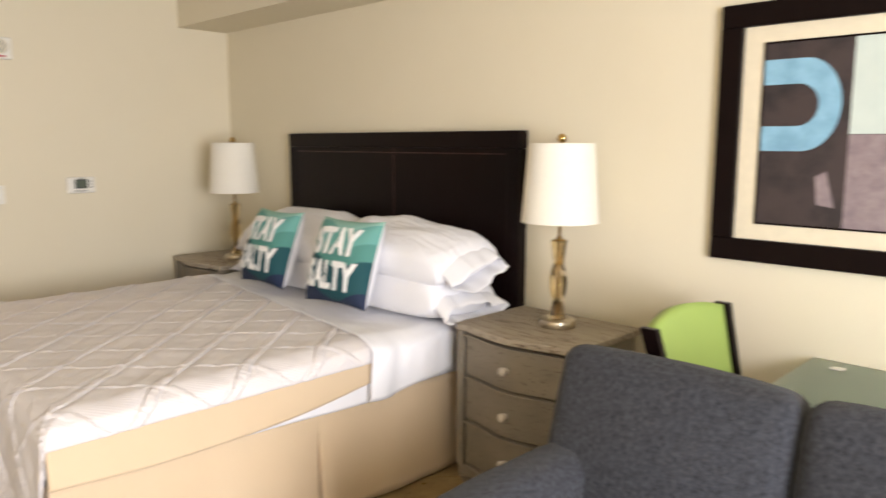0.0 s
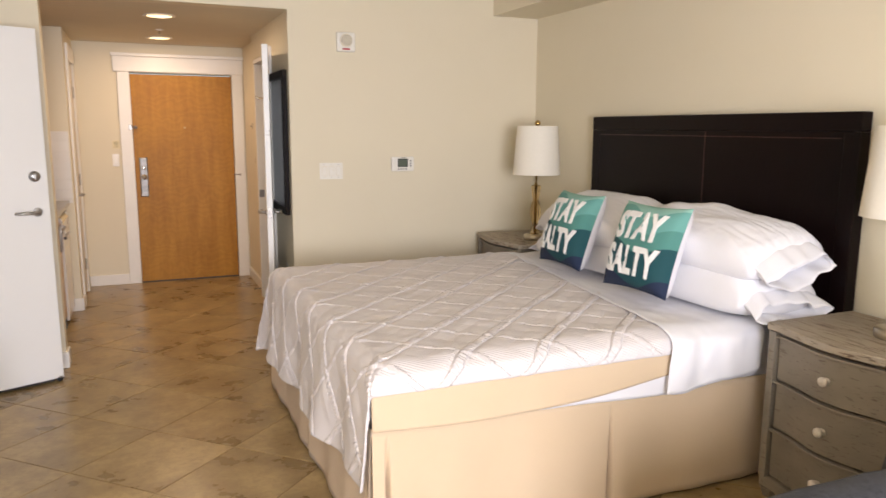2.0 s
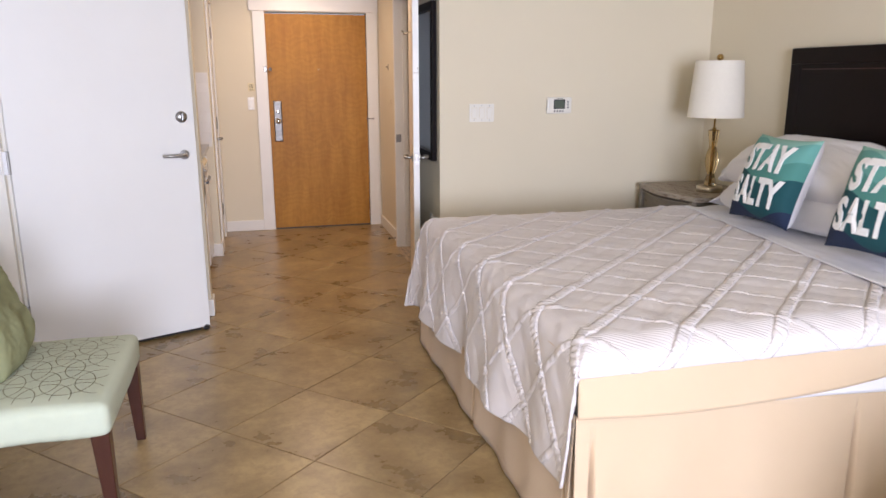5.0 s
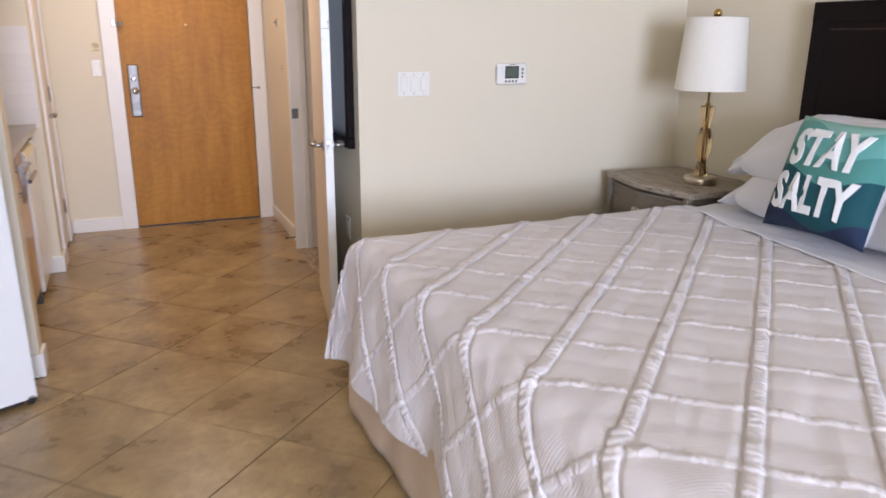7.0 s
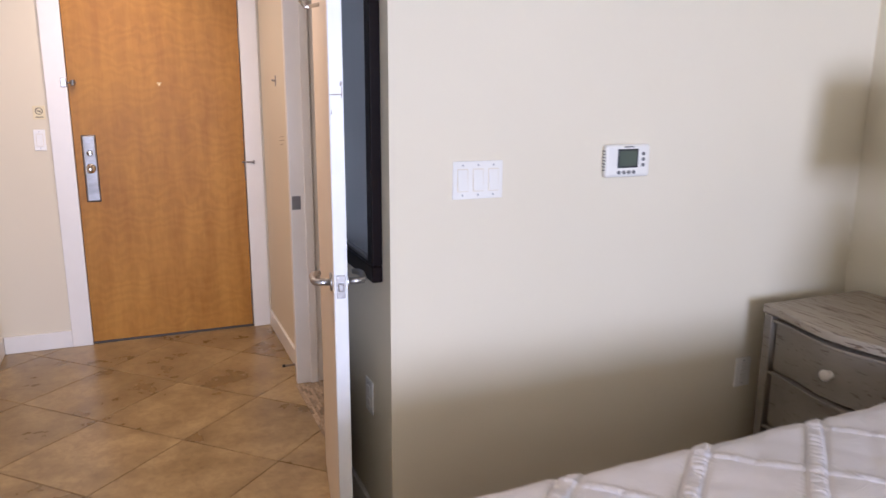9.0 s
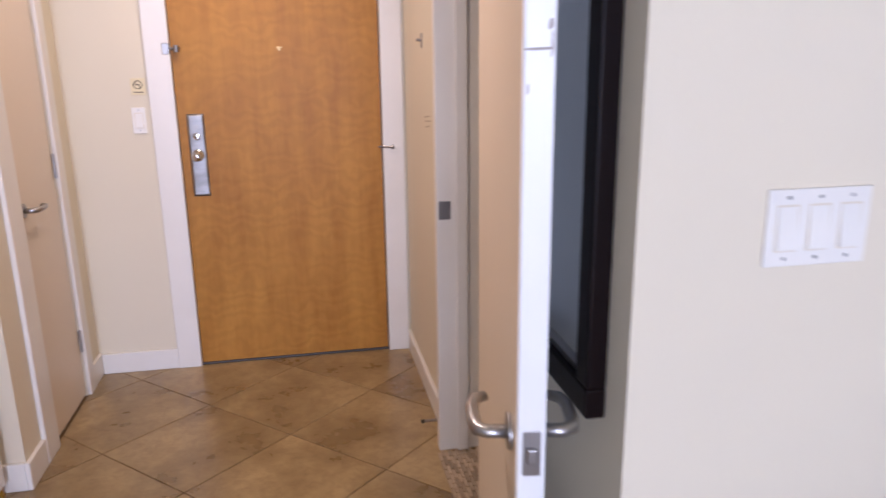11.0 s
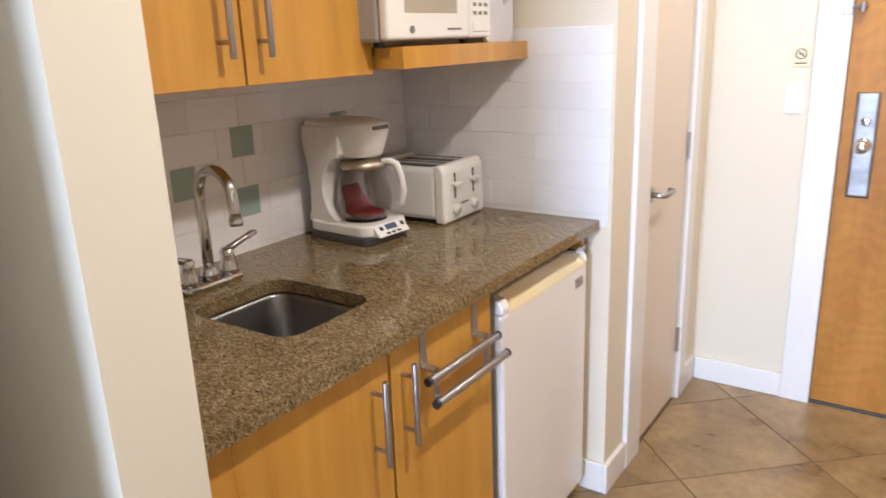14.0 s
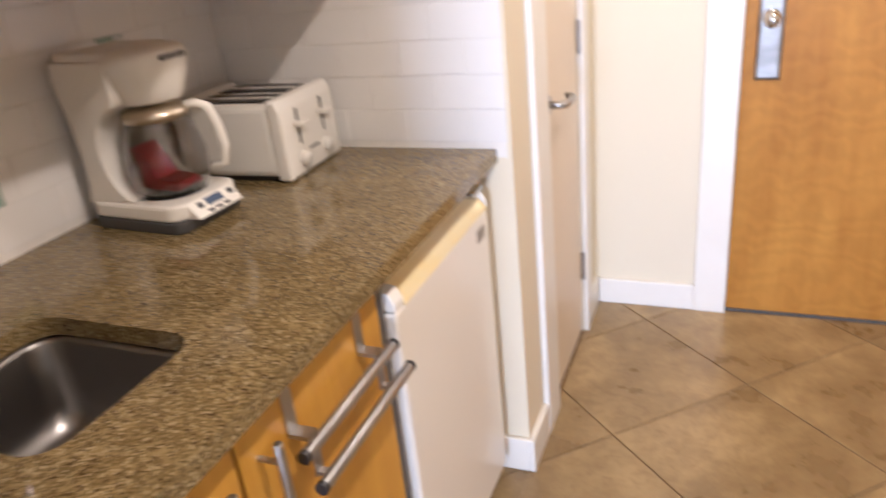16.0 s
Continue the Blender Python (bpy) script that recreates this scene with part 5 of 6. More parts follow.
for lx, ly in ((0.505, 6.17), (0.548, 7.54)):
    d = thing("downlight", lx, ly, HALL_Z, label="lit recessed ceiling downlight with a white ring", category="downlight", group="hall downlights")
    part("trim_ring", lathe([(0.086, 0.0), (0.108, 0.0), (0.108, -0.004), (0.090, -0.007), (0.086, -0.006), (0.086, 0.0)], 40), TRIM, d, smooth=True)
    part("bulb", lathe([(0, -0.0032), (0.086, -0.0032), (0.086, -0.001), (0, -0.001)], 40), GLOW, d, "warm glowing bulb face")
sp = thing("sprinkler", 0.53, 6.95, HALL_Z, label="small chrome fire sprinkler on the hall ceiling", category="sprinkler")
part("escutcheon", lathe([(0, 0), (0.030, 0), (0.028, -0.006), (0.010, -0.010), (0, -0.010)], 24), TRIM, sp, smooth=True)
bm = rod((0, 0, -0.01), (0, 0, -0.035), 0.006, n=10)
part("head", rod((0, 0, -0.035), (0, 0, -0.037), 0.014, bm=bm), CHROME, sp)


# ---- the kitchen ----
CT = 0.915
KXF = -0.215


def rounded(x0, x1, y0, y1, r, n=6):
    pts = []
    for cx, cy, a0 in ((x1 - r, y1 - r, 0), (x0 + r, y1 - r, 90), (x0 + r, y0 + r, 180), (x1 - r, y0 + r, 270)):
        for k in range(n + 1):
            a = radians(a0 + 90 * k / n)
            pts.append((cx + r * math.cos(a), cy + r * math.sin(a)))
    return pts


SINK = (-0.675, -0.375, 6.005, 6.265)
bm = bmesh.new()
loops = []
for pts in ([(KX + 0.001, KY0 + 0.001), (KXF, KY0 + 0.001), (KXF, KY1 - 0.001), (KX + 0.001, KY1 - 0.001)], rounded(*SINK, 0.045)):
    vs = [bm.verts.new((x, y, CT)) for x, y in pts]
    loops += [bm.edges.new((vs[k], vs[(k + 1) % len(vs)])) for k in range(len(vs))]
bmesh.ops.triangle_fill(bm, use_beauty=True, edges=loops)
for f in bm.faces:
    if f.normal.z < 0:
        f.normal_flip()
ext = bmesh.ops.extrude_face_region(bm, geom=bm.faces[:])
for v in ext["geom"]:
    if isinstance(v, bmesh.types.BMVert):
        v.co.z -= 0.030
bmesh.ops.recalc_face_normals(bm, faces=bm.faces[:])
single("countertop", bm, GRANITE, label="polished brown speckled granite counter with a sink cut-out", category="countertop")

sink = thing("sink", (SINK[0] + SINK[1]) / 2, (SINK[2] + SINK[3]) / 2, CT - 0.033, label="small undermounted steel bar sink", category="sink")
bm = bmesh.new()
rings = []
hx_, hy_ = (SINK[1] - SINK[0]) / 2, (SINK[3] - SINK[2]) / 2
for grow, z, r in ((0.012, 0, 0.05), (0.002, -0.001, 0.047), (-0.002, -0.01, 0.045), (-0.008, -0.11, 0.045), (-0.022, -0.145, 0.04), (-0.05, -0.155, 0.03), (-0.10, -0.158, 0.02)):
    rings.append([bm.verts.new((x, y, z)) for x, y in rounded(-hx_ - grow, hx_ + grow, -hy_ - grow, hy_ + grow, r)])
for a, b in zip(rings, rings[1:]):
    for k in range(len(a)):
        bm.faces.new((a[k], b[k], b[(k + 1) % len(a)], a[(k + 1) % len(a)]))
bm.faces.new(rings[-1])
bmesh.ops.recalc_face_normals(bm, faces=bm.faces[:])
bmesh.ops.reverse_faces(bm, faces=bm.faces[:])
part("basin", bm, SINK_STEEL, sink, smooth=True)
part("drain", lathe([(0, -0.154), (0.02, -0.154), (0.036, -0.152), (0.040, -0.156)], 24), CHROME, sink, smooth=True)

fa = thing("faucet", -0.765, 6.143, CT, label="chrome gooseneck bar faucet with two lever handles", category="faucet")
part("base_plate", box((-0.026, -0.079, 0), (0.026, 0.079, 0.020), 0.009, 3), CHROME, fa, smooth=True)
part("spout_collar", lathe([(0, 0.018), (0.024, 0.018), (0.022, 0.034), (0.016, 0.048), (0.0125, 0.052), (0, 0.052)], 24), CHROME, fa, smooth=True)
pts = [(0, 0, 0.04), (0, 0, 0.12), (0, 0, 0.203)]
for k in range(1, 13):
    a = math.pi * k / 12
    pts.append((0.064 - 0.064 * math.cos(a), -0.014 * k / 12, 0.212 + 0.066 * math.sin(a)))
pts += [(0.130, -0.014, 0.195), (0.131, -0.014, 0.176)]
part("spout", tube(pts, [0.0125] * (len(pts) - 1) + [0.0125], 16), CHROME, fa, "tall gooseneck spout", True)
bm = lathe([(0, 0), (0.0145, 0), (0.0155, 0.006), (0.0145, 0.016), (0, 0.016)], 20)
bm.transform(Matrix.Translation((0.131, -0.014, 0.164)))
part("aerator", bm, CHROME, fa, smooth=True)
for sy in (-1, 1):
    h = part("handle", lathe([(0, 0.018), (0.024, 0.018), (0.022, 0.030), (0.0155, 0.062), (0.0165, 0.072), (0.012, 0.080), (0, 0.082)], 20), CHROME, fa, smooth=True)
    h.location = (0, sy * 0.056, 0)
    part("lever", tube([(0, 0, 0.074), (0.004, sy * 0.02, 0.082), (0.010, sy * 0.045, 0.092), (0.014, sy * 0.066, 0.100), (0.016, sy * 0.078, 0.101)], [0.009, 0.008, 0.0075, 0.0085, 0.006], 12), CHROME, h, smooth=True)


def bar_handle(parent, x, y, z0, z1, label="brushed steel bar handle"):
    h = part("handle", rod((x + 0.034, y, z0), (x + 0.034, y, z1), 0.0065, n=14, bevel=0.001), STEEL, parent, label, True)
    for z in (z0 + 0.03, z1 - 0.03):
        part("post", rod((x, y, z), (x + 0.034, y, z), 0.0045, n=10), STEEL, h)
    return h


CF = -0.245
for y0, y1, hy in ((KY0 + 0.004, 6.138, 6.085), (6.142, 6.528, 6.178)):
    c = thing("base_cabinet", 0, 0, 0, label="maple base cabinet with a steel bar handle", category="cabinet", group="kitchen base cabinets")
    # an open carcass, so that the sink bowl hangs free inside it
    for lo, hi in (((KX + 0.02, y0, 0.10), (CF - 0.021, y0 + 0.016, 0.70)), ((KX + 0.02, y1 - 0.016, 0.10), (CF - 0.021, y1, 0.70)), ((KX + 0.02, y0 + 0.016, 0.10), (CF - 0.021, y1 - 0.016, 0.116))):
        part("carcass_panel", box(lo, hi), CABINET, c)
    d = part("door", box((CF - 0.020, y0 + 0.002, 0.105), (CF, y1 - 0.002, 0.882), 0.0015), CABINET, c)
    bar_handle(d, CF, hy, 0.655, 0.835)
    part("kick_board", box((CF - 0.075, y0, 0), (CF - 0.06, y1, 0.098)), PLASTIC_K, c)

rail = thing("towel_rail", CF, 0, 0, label="steel double towel bar hooked over a cabinet door", category="towel bar")
for y in (6.250, 6.452):
    bm = box((0.0015, y - 0.011, 0.795), (0.0035, y + 0.011, 0.884))
    box((-0.02, y - 0.011, 0.8825), (0.0035, y + 0.011, 0.8845), bm=bm)
    box((0.0015, y - 0.011, 0.788), (0.034, y + 0.011, 0.795), bm=bm)
    part("strap", box((0.030, y - 0.008, 0.726), (0.034, y + 0.008, 0.790), bm=bm), STEEL, rail, "flat steel hanger strap")
    part("bracket", box((0.030, y - 0.006, 0.728), (0.054, y + 0.006, 0.734)), STEEL, rail)
for x, z, y0, y1 in ((0.032, 0.774, 6.225, 6.505), (0.054, 0.732, 6.220, 6.510)):
    b = part("bar", rod((x, y0, z), (x, y1, z), 0.0095, n=18, bevel=0.001), STEEL, rail, "round steel bar", True)
    for y in (y0, y1):
        part("end_cap", rod((x, y - 0.004, z), (x, y + 0.004, z), 0.0099, n=18), PLASTIC_K, b)

fr = thing("mini_fridge", 0, 0, 0, label="white under-counter fridge with a yellowed handle strip", category="fridge")
FY0, FY1, FX = 6.560, 7.070, -0.232
part("body", box((KX + 0.05, FY0, 0.02), (FX - 0.058, FY1, 0.838), 0.006), PLASTIC_G, fr, "dark grey fridge cabinet")
part("door", box((FX - 0.050, FY0 + 0.003, 0.055), (FX, FY1 - 0.003, 0.796), 0.008, 3), FRIDGE, fr, "white enamel fridge door")
part("gasket", box((FX - 0.058, FY0 + 0.006, 0.06), (FX - 0.050, FY1 - 0.006, 0.822)), PLASTIC_G, fr, "dark door gasket")


# scooped grip along the top of the door, with white ends
def strip(u, v):
    y = FY0 + 0.040 + u * (FY1 - FY0 - 0.052)
    ease = min(1.0, min(u, 1 - u) / 0.06) ** 0.5
    dip = 0.014 * math.sin(math.pi * v) * ease
    return Vector((FX - 0.044 + 0.0445 * v - dip * 0.3, y, 0.834 - 0.042 * v ** 1.5 - dip))


part("handle_strip", sheet(strip, 40, 12, 0.003), FRIDGE_TRIM, fr, "yellowed cream scooped handle strip", True)
part("strip_back", box((FX - 0.050, FY0 + 0.003, 0.795), (FX - 0.0445, FY1 - 0.003, 0.836), 0.001), FRIDGE, fr)
for a, b_ in ((FY0 + 0.003, FY0 + 0.040), (FY1 - 0.012, FY1 - 0.003)):
    part("strip_end", prism([(FX - 0.044, 0.797), (FX, 0.797), (FX, 0.812), (FX - 0.012, 0.832), (FX - 0.044, 0.836)], a, b_, 1, bevel=0.003), FRIDGE, fr, "white strip end")
part("hinge_cap", box((FX - 0.05, FY1 - 0.075, 0.836), (FX - 0.004, FY1 - 0.005, 0.850), 0.004), CHROME, fr)
part("badge", box((FX - 0.001, FY1 - 0.085, 0.735), (FX + 0.0015, FY1 - 0.035, 0.765), 0.001), STEEL, fr, "small grey badge")
for k in range(2):
    part("foot", rod((FX - 0.09, FY0 + 0.05 + k * 0.4, 0), (FX - 0.09, FY0 + 0.05 + k * 0.4, 0.022), 0.016), PLASTIC_K, fr)
part("kick_grille", box((FX - 0.058, FY0 + 0.01, 0.02), (FX - 0.030, FY1 - 0.01, 0.052)), PLASTIC_G, fr)
filler = thing("cabinet_panel", 0, 0, 0, label="dark grey strip drawn as the seam between cabinet and fridge", category="panel")
# dark grey strip draws the seam between cabinet and fridge
part("panel", box((KX + 0.05, 6.532, 0), (CF - 0.004, 6.552, 0.883)), material("dark_seam_grey", (0.085, 0.078, 0.072), 0.45), filler)
part("panel", box((KX + 0.05, 7.076, 0), (CF - 0.008, 7.092, 0.883)), CABINET, filler, "maple side panel")

UX, UZ0, UZ1 = -0.530, 1.372, 2.10
cab = thing("wall_cabinet", 0, 0, 0, label="maple two-door wall cabinet above the sink", category="cabinet")
part("carcass", box((KX + 0.002, KY0 + 0.002, UZ0 + 0.004), (UX - 0.020, 6.498, UZ1)), CABINET, cab)
for y0, y1, hy in ((KY0 + 0.004, 6.107, 6.056), (6.113, 6.491, 6.151)):
    d = part("door", box((UX - 0.019, y0, UZ0), (UX, y1, UZ1 - 0.004), 0.0015), CABINET, cab)
    bar_handle(d, UX, hy, UZ0 + 0.052, UZ0 + 0.30)
shelf = thing("microwave_shelf", 0, 0, 0, label="maple shelf with a deep front edge", category="shelf")
part("board", box((KX + 0.002, 6.501, 1.412), (-0.484, KY1 - 0.005, 1.430), 0.001), CABINET, shelf)
part("apron", prism([(-0.56, 6.501), (-0.53, 6.501), (-0.452, 6.508), (-0.452, KY1 - 0.005), (-0.484, KY1 - 0.005), (-0.484, 6.53), (-0.56, 6.525)], 1.382, 1.432, bevel=0.001), CABINET, shelf, "maple shelf apron")
part("top_board", box((KX + 0.002, 6.501, 2.08), (-0.50, KY1 - 0.004, UZ1), 0.001), CABINET, shelf)

mw = thing("microwave", -0.66, 6.675, 1.431, label="white countertop microwave with a glass window", category="microwave")
part("case", box((-0.19, -0.225, 0.012), (0.185, 0.225, 0.262), 0.008), material("microwave_case_paint", (0.36, 0.34, 0.31), 0.4), mw, "grey painted steel case")
for x in (-0.15, 0.15):
    for y in (-0.18, 0.18):
        part("foot", rod((x, y, 0), (x, y, 0.014), 0.012, n=10), PLASTIC_K, mw)
d = part("door", box((0.186, -0.225, 0.016), (0.212, 0.112, 0.260), 0.008, 3), PLASTIC_W, mw)
part("window", box((0.211, -0.160, 0.075), (0.2135, 0.055, 0.215), 0.001), material("microwave_window", (0.42, 0.38, 0.30), 0.15), d, "beige tinted window mesh")
part("badge", rod((0.212, -0.135, 0.038), (0.2138, -0.135, 0.038), 0.009, n=16), PLASTIC_G, d)
part("text_bar", box((0.2115, 0.012, 0.036), (0.2132, 0.072, 0.040)), PLASTIC_G, d)
cp = part("control_panel", box((0.186, 0.114, 0.016), (0.210, 0.225, 0.260), 0.006), PLASTIC_W, mw)
part("display", box((0.209, 0.130, 0.205), (0.2115, 0.210, 0.238)), PLASTIC_K, cp)
for r in range(6):
    for c in range(3):
        part("key", box((0.2095, 0.136 + c * 0.027, 0.072 + r * 0.021), (0.2112, 0.150 + c * 0.027, 0.081 + r * 0.021)), PLASTIC_G, cp)
part("open_button", box((0.2095, 0.130, 0.030), (0.2125, 0.210, 0.054), 0.002), PLASTIC_W, cp)

board = thing("cutting_board", -0.500, 7.012, 1.431, label="white plastic cutting board with a slot handle", category="cutting board")
bm = bmesh.new()
loops = []
for pts in (rounded(-0.078, 0.078, 0, 0.40, 0.025), rounded(0.020, 0.042, 0.10, 0.20, 0.0105)):
    vs = [bm.verts.new((0, y, z)) for y, z in pts]
    loops += [bm.edges.new((vs[k], vs[(k + 1) % len(vs)])) for k in range(len(vs))]
bmesh.ops.triangle_fill(bm, use_beauty=True, edges=loops)
ext = bmesh.ops.extrude_face_region(bm, geom=bm.faces[:])
for v in ext["geom"]:
    if isinstance(v, bmesh.types.BMVert):
        v.co.x += 0.012
bmesh.ops.recalc_face_normals(bm, faces=bm.faces[:])
part("board", bm, CUTTING, board)

# coffee maker
cm = thing("coffee_maker", -0.760, 6.658, CT, -4, "white drip coffee maker with glass carafe", "coffee maker")
cm.scale = (0.97, 0.97, 0.94)
CW = 0.092
part("foot_ring", prism(rounded(-0.117, 0.128, -CW - 0.001, CW + 0.001, 0.032), 0, 0.024, bevel=0.003), PLASTIC_D, cm, "dark grey base ring")
part("base", prism(rounded(-0.115, 0.125, -CW, CW, 0.035), 0.0235, 0.057, bevel=0.007), PLASTIC_W, cm, smooth=False)
part("warming_plate", lathe([(0, 0.058), (0.062, 0.058), (0.066, 0.054)], 36), PLASTIC_K, cm, smooth=True).location = (0.035, 0, 0)
arc = [(0.044 + 0.088 * math.cos(radians(d)), 0.152 + 0.100 * math.sin(radians(d))) for d in range(248, 95, -12)]
bm = prism([(-0.112, 0.05)] + arc + [(0.03, 0.262), (0.03, 0.335), (-0.114, 0.335), (-0.119, 0.30), (-0.104, 0.22), (-0.096, 0.15), (-0.100, 0.09)], -CW + 0.006, CW - 0.006, 1, bevel=0.004)
part("tank", bm, PLASTIC_W, cm, "white water tank column")
bm = lathe([(0, 0.246), (0.056, 0.246), (0.061, 0.252), (0.077, 0.300), (0.084, 0.322), (0.083, 0.335), (0.076, 0.345), (0, 0.350)], 40)
bm.transform(Matrix.Translation((0.035, 0, 0)))
part("filter_basket", bm, PLASTIC_W, cm, "white rounded filter basket", True)
bm = box((-0.112, -0.076, 0.330), (0.036, 0.076, 0.350), 0.007, 3)
part("lid", bm, PLASTIC_W, cm)
part("lid_tab", box((0.085, -0.030, 0.325), (0.121, 0.030, 0.336), 0.004), PLASTIC_G, cm, "grey lid tab")
pn = part("control_panel", prism([(0.118, 0.022), (0.150, 0.024), (0.124, 0.056), (0.100, 0.056)], -0.062, 0.062, 1, bevel=0.002), PLASTIC_W, cm)
def on_panel(lo_s, hi_s, y0, y1, lift):
    a, b = Vector((0.150, 0, 0.024)), Vector((0.124, 0, 0.056))
    n_ = Vector((0.032, 0, 0.026)).normalized()
    p, q = a + (b - a) * lo_s, a + (b - a) * hi_s
    bm = bmesh.new()
    quad = [(p, y0), (p, y1), (q, y1), (q, y0)]
    lo = [bm.verts.new(v + Vector((0, y, 0)) - n_ * 0.001) for v, y in quad]
    hi = [bm.verts.new(v + Vector((0, y, 0)) + n_ * lift) for v, y in quad]
    bm.faces.new(hi)
    for k in range(4):
        bm.faces.new((lo[k], lo[(k + 1) % 4], hi[(k + 1) % 4], hi[k]))
    return bm
part("display", on_panel(0.45, 0.88, -0.022, 0.022, 0.001), BLUE_LCD, pn, "small blue-grey display")
for y in (-0.045, 0.040):
    part("button", on_panel(0.5, 0.8, y, y + 0.012, 0.002), PLASTIC_K, pn)
for y in (-0.030, -0.008, 0.014):
    part("button", on_panel(0.12, 0.28, y, y + 0.014, 0.002), PLASTIC_K, pn)
ca = part("carafe", lathe([(0.0, 0.061), (0.060, 0.061), (0.072, 0.072), (0.079, 0.105), (0.078, 0.140), (0.066, 0.190), (0.058, 0.212), (0.060, 0.222), (0.057, 0.222), (0.0555, 0.212), (0.0635, 0.189), (0.0755, 0.140), (0.0765, 0.105), (0.070, 0.074), (0.059, 0.0635), (0.0, 0.0635)], 44), CARAFE, cm, "clear glass carafe", True)
ca.location = (0.036, 0, 0)
part("band", lathe([(0.0605, 0.210), (0.0635, 0.210), (0.0645, 0.226), (0.048, 0.236), (0.0, 0.238)], 36), PALE_GOLD, ca, "metal carafe band and lid", True)
part("handle", tube([(0.048, 0.030, 0.226), (0.068, 0.042, 0.228), (0.082, 0.052, 0.220), (0.092, 0.058, 0.185), (0.097, 0.061, 0.140), (0.092, 0.058, 0.102), (0.070, 0.044, 0.098)], [0.010, 0.010, 0.011, 0.0105, 0.010, 0.009, 0.008], 14), PLASTIC_W, ca, "white carafe handle", True)
part("scoop", prism([(-0.048, 0.068), (0.040, 0.066), (0.052, 0.072), (0.046, 0.086), (-0.006, 0.090), (-0.034, 0.132), (-0.052, 0.158), (-0.060, 0.152), (-0.050, 0.110)], -0.034, 0.030, 1, bevel=0.004), RED, ca, "red measuring scoop in the carafe")

# toaster
to = thing("toaster", -0.722, 6.960, CT, 2, "white four-slice toaster with two levers", "toaster")
to.scale = (0.95, 0.97, 0.96)
TW = 0.118
bm = box((-0.135, -TW, 0.012), (0.108, TW, 0.176), 0.016, 3)
part("body", bm, PLASTIC_W, to)
part("front_panel", prism([(0.104, 0.004), (0.138, 0.004), (0.136, 0.160), (0.124, 0.184), (0.104, 0.184)], -TW - 0.003, TW + 0.003, 1, bevel=0.006), PLASTIC_W, to)
part("end_panel", box((-0.152, -TW - 0.002, 0.004), (-0.130, TW + 0.002, 0.182), 0.008, 2), PLASTIC_W, to)
# black block put in for the shade beneath the toaster
part("under_gap_shade", box((-0.12, -TW + 0.015, 0.001), (0.10, TW - 0.015, 0.014)), PLASTIC_K, to)
for y in (-0.052, 0.052):
    part("slot", box((-0.105, y - 0.043, 0.1745), (0.080, y + 0.043, 0.1775), 0.001), PLASTIC_K, to, "dark bread slot")
    for dy in (-0.024, 0.0, 0.024):
        part("guide_bar", box((-0.104, y + dy - (0.006 if dy == 0 else 0.0015), 0.177), (0.079, y + dy + (0.006 if dy == 0 else 0.0015), 0.1795)), PLASTIC_W if dy == 0 else STEEL, to)
for y in (-0.055, 0.055):
    part("lever_slot", box((0.1355, y - 0.003, 0.075), (0.1385, y + 0.003, 0.155)), PLASTIC_K, to)
    part("lever", box((0.136, y - 0.020, 0.116), (0.158, y + 0.020, 0.128), 0.004), PLASTIC_W, to)
    part("dial", rod((0.136, y, 0.040), (0.150, y, 0.040), 0.018, 0.016, 24), PLASTIC_W, to, smooth=True)
part("text_bar", box((0.1368, -0.022, 0.050), (0.1382, 0.022, 0.056)), PLASTIC_G, to)

# bathroom threshold of small stone sticks, and the bathroom floor
bath = single("floor_bathroom", box((1.445, 5.70, -0.002), (2.6, YE, 0.0)), TRAVERTINE, label="beige bathroom floor", category="floor", kind="structure")
mos = thing("threshold_mosaic", 0, 0, 0, label="brown stone stick mosaic across the bathroom doorway", category="threshold", kind="structure")
stick = linked("stick", box((-0.006, -0.028, -0.004), (0.006, 0.028, 0.003), 0.001, 1), MARBLE)
for r in range(13):
    for c in range(13):
        ob = new("stick", stick)
        ob.parent = mos
        ob.location = (1.270 + r * 0.0135, 6.292 + c * 0.060 + (0.03 if r % 2 else 0), 0)

# ---- tiled backsplash ----
RZ, TL = 0.0795, 0.155
back = thing("backsplash", 0, 0, 0, label="white glazed subway tile backsplash with green accents", category="backsplash", kind="structure")
part("grout", box((KX, KY0, CT - 0.02), (KX + 0.004, KY1, 1.43)), GROUT_W, back)
part("grout", box((KX + 0.004, KY1 - 0.004, CT - 0.02), (-0.19, KY1, 1.467)), GROUT_W, back)
cache = {}


def glazed(w, h, normal_x, green=False):
    key = (round(w, 4), round(h, 4), normal_x, green)
    if key not in cache:
        b = 0.0010
        if normal_x:
            bm = box((0, 0, 0), (0.0038, w, h), b, 1)
        else:
            bm = box((0, -0.0038, 0), (w, 0, h), b, 1)
        cache[key] = linked("tile", bm, GREEN_TILE if green else SUBWAY)
    return cache[key]


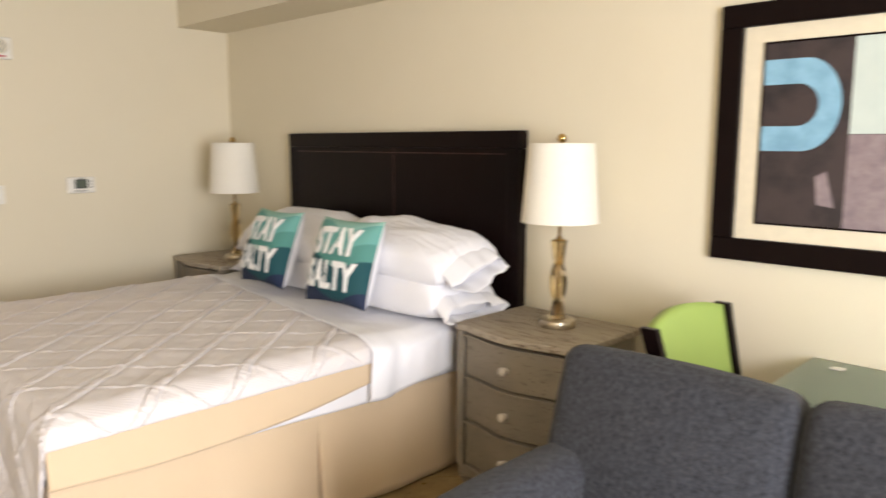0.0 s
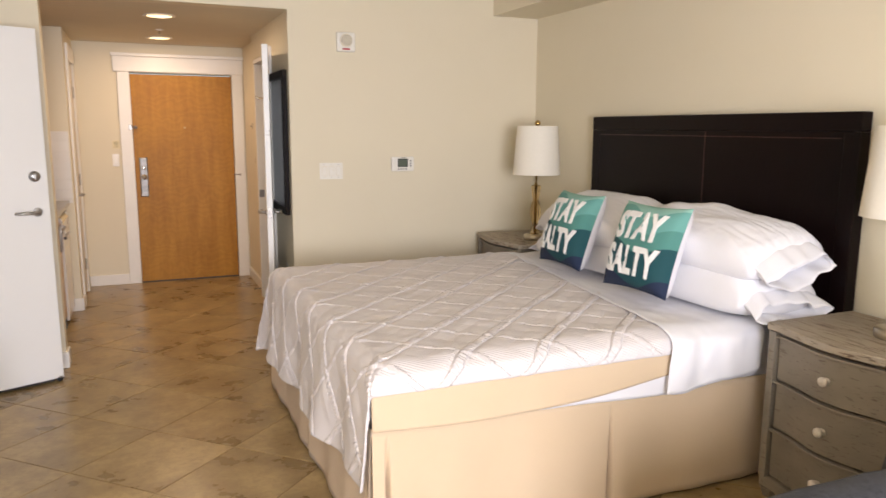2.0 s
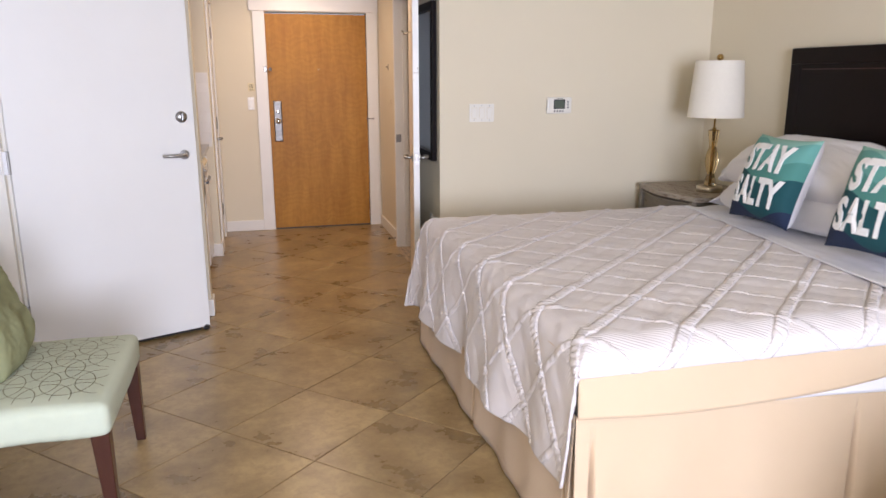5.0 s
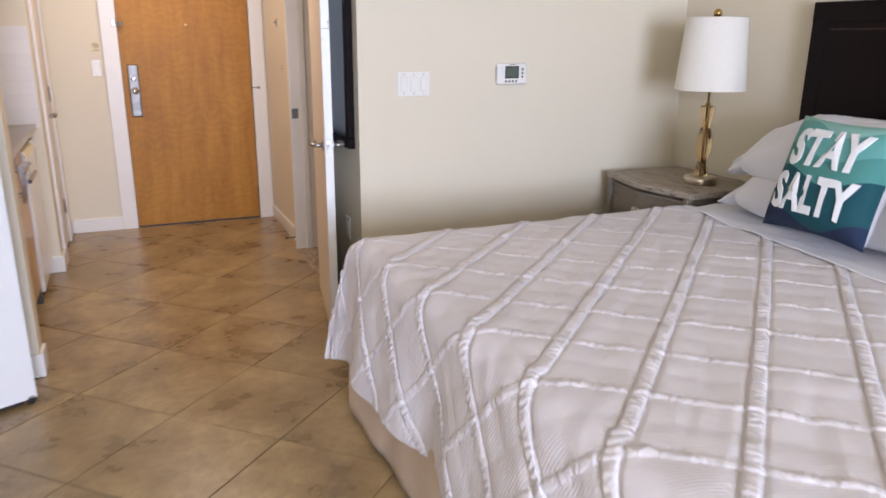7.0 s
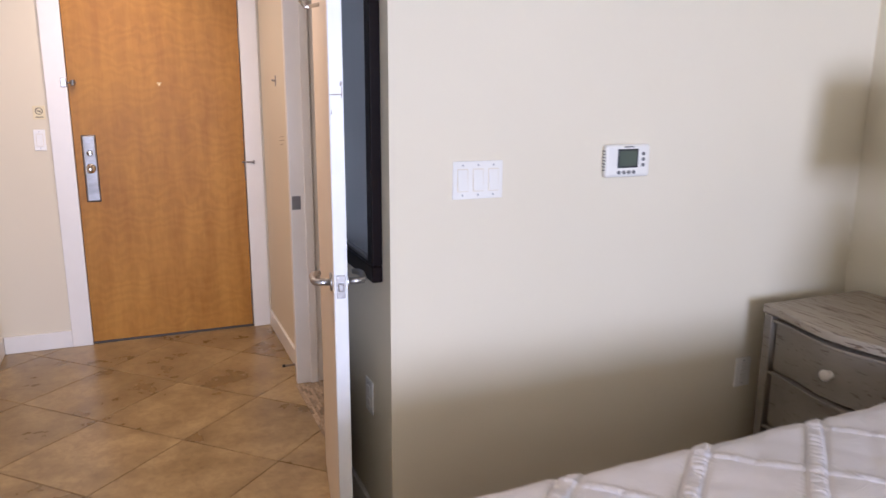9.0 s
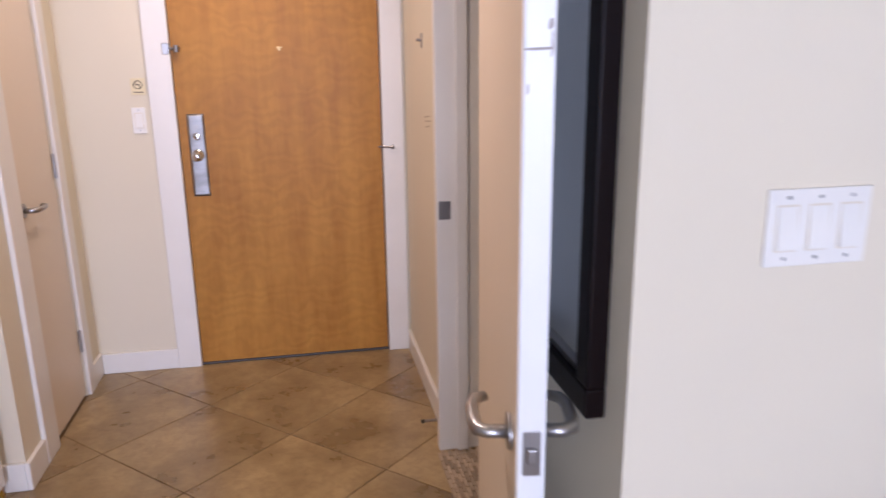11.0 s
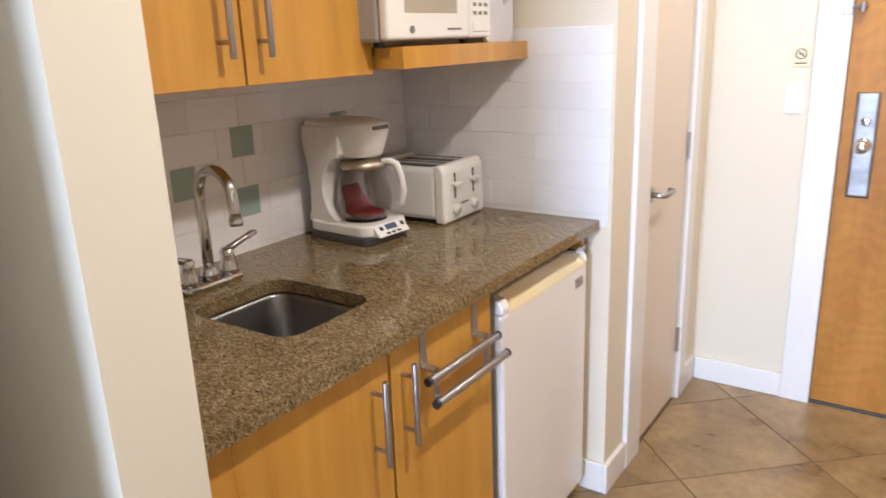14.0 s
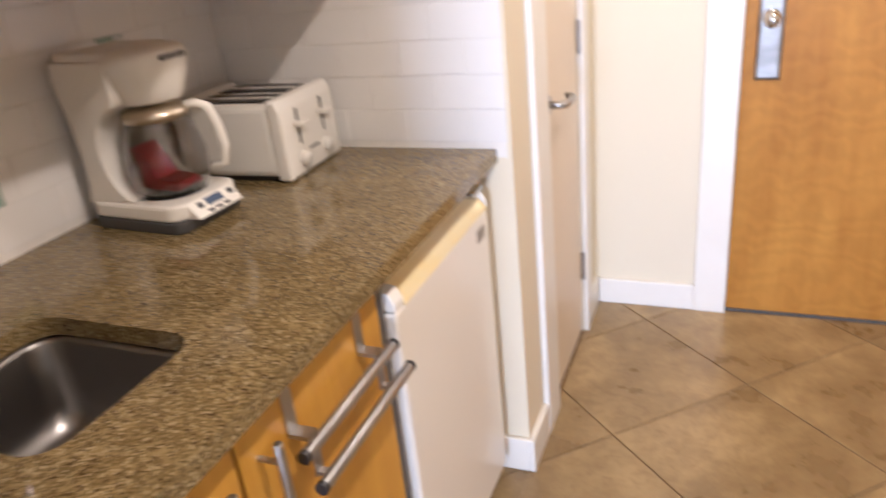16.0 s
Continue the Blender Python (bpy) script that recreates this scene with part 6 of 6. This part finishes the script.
Z0 = 0.931
greens = {(3, 6.371), (2, 6.181), (1, 6.371), (3, 6.745), (1, 6.83), (1, 6.016), (3, 6.039)}
for row in range(6):
    z = Z0 + row * RZ
    h = RZ - 0.0016
    spots = sorted(y for r, y in greens if r == row)
    y = KY0 + 0.002 - (TL / 2 if row % 2 else 0) - 0.04
    while y < KY1 - 0.006:
        y1 = y + TL
        nxt = next((g for g in spots if y < g + 0.0745 and y1 > g), None)
        pieces = [(y, y1, False)]
        if nxt is not None:
            pieces = [(y, nxt, False), (nxt, nxt + 0.0745, True), (nxt + 0.0745, y1, False)]
            spots = [g for g in spots if g != nxt]
        for a, b_, g in pieces:
            a, b_ = max(a, KY0 + 0.002), min(b_, KY1 - 0.006)
            if b_ - a < 0.012:
                continue
            ob = new("tile", glazed(b_ - a - 0.0016, h, True, g))
            ob.parent = back
            ob.location = (KX + 0.002, a, z)
        y = y1
for row in range(7):
    z = Z0 + row * 0.0765
    x = -0.186
    first = True
    while x > KX + 0.01:
        w = TL * 0.55 if first and row % 2 == 0 else TL * 1.05 if first else TL
        first = False
        a = max(x - w, KX + 0.008)
        if x - a > 0.012:
            ob = new("tile", glazed(x - a - 0.0016, 0.0749, False))
            ob.parent = back
            ob.location = (a, KY1 - 0.002, z)
        x -= w

# ---- floor tiles, laid on the diagonal ----
floor = thing("floor", 0, 0, 0, label="beige stone floor tiles laid on the diagonal", category="floor", kind="structure")
A, B = Vector((0.359, 0.3355)), Vector((-0.345, 0.3355))
O = Vector((0.300, 4.291))
RECTS = [(XL, XR, YB, YT), (HALL_L, 1.325, YT, YE), (XL, HALL_L, KY0, KY1)]


def clipped(poly, rect):
    x0, x1, y0, y1 = rect
    for axis, limit, keep in ((0, x0, 1), (0, x1, -1), (1, y0, 1), (1, y1, -1)):
        out = []
        for k in range(len(poly)):
            p, q = poly[k], poly[(k + 1) % len(poly)]
            dp, dq = keep * (p[axis] - limit), keep * (q[axis] - limit)
            if dp >= 0:
                out.append(p)
            if dp * dq < 0:
                f = dp / (dp - dq)
                out.append(p + (q - p) * f)
        poly = out
        if len(poly) < 3:
            return []
    return poly


def tile_mesh(polys):
    bm = bmesh.new()
    for poly in polys:
        c = sum(poly, Vector((0, 0))) / len(poly)
        rings = [[bm.verts.new((*(c + (p - c) * f), z)) for p in poly] for f, z in ((1.0, -0.005), (1.0, -0.0012), (0.994, 0.0))]
        for a, b in zip(rings, rings[1:]):
            for k in range(len(a)):
                bm.faces.new((a[k], a[(k + 1) % len(a)], b[(k + 1) % len(a)], b[k]))
        bm.faces.new(rings[-1])
    bmesh.ops.recalc_face_normals(bm, faces=bm.faces[:])
    return linked("tile", bm, TRAVERTINE)


g = 0.9905
corners = [(A * s + B * t) * 0.5 * g for s, t in ((-1, -1), (1, -1), (1, 1), (-1, 1))]
whole = tile_mesh([corners])
for i in range(-16, 17):
    for j in range(-16, 17):
        c = O + A * (i + 0.5) + B * (j + 0.5)
        poly = [c + p for p in corners]
        bits = [b for b in (clipped(poly, r) for r in RECTS) if len(b) > 2]
        if not bits:
            continue
        inside = any(all(r[0] <= p[0] <= r[1] and r[2] <= p[1] <= r[3] for p in poly) for r in RECTS)
        ob = new("tile", whole if inside else tile_mesh([[p - c for p in b] for b in bits]))
        ob.location = (*c, 0)
        ob.parent = floor
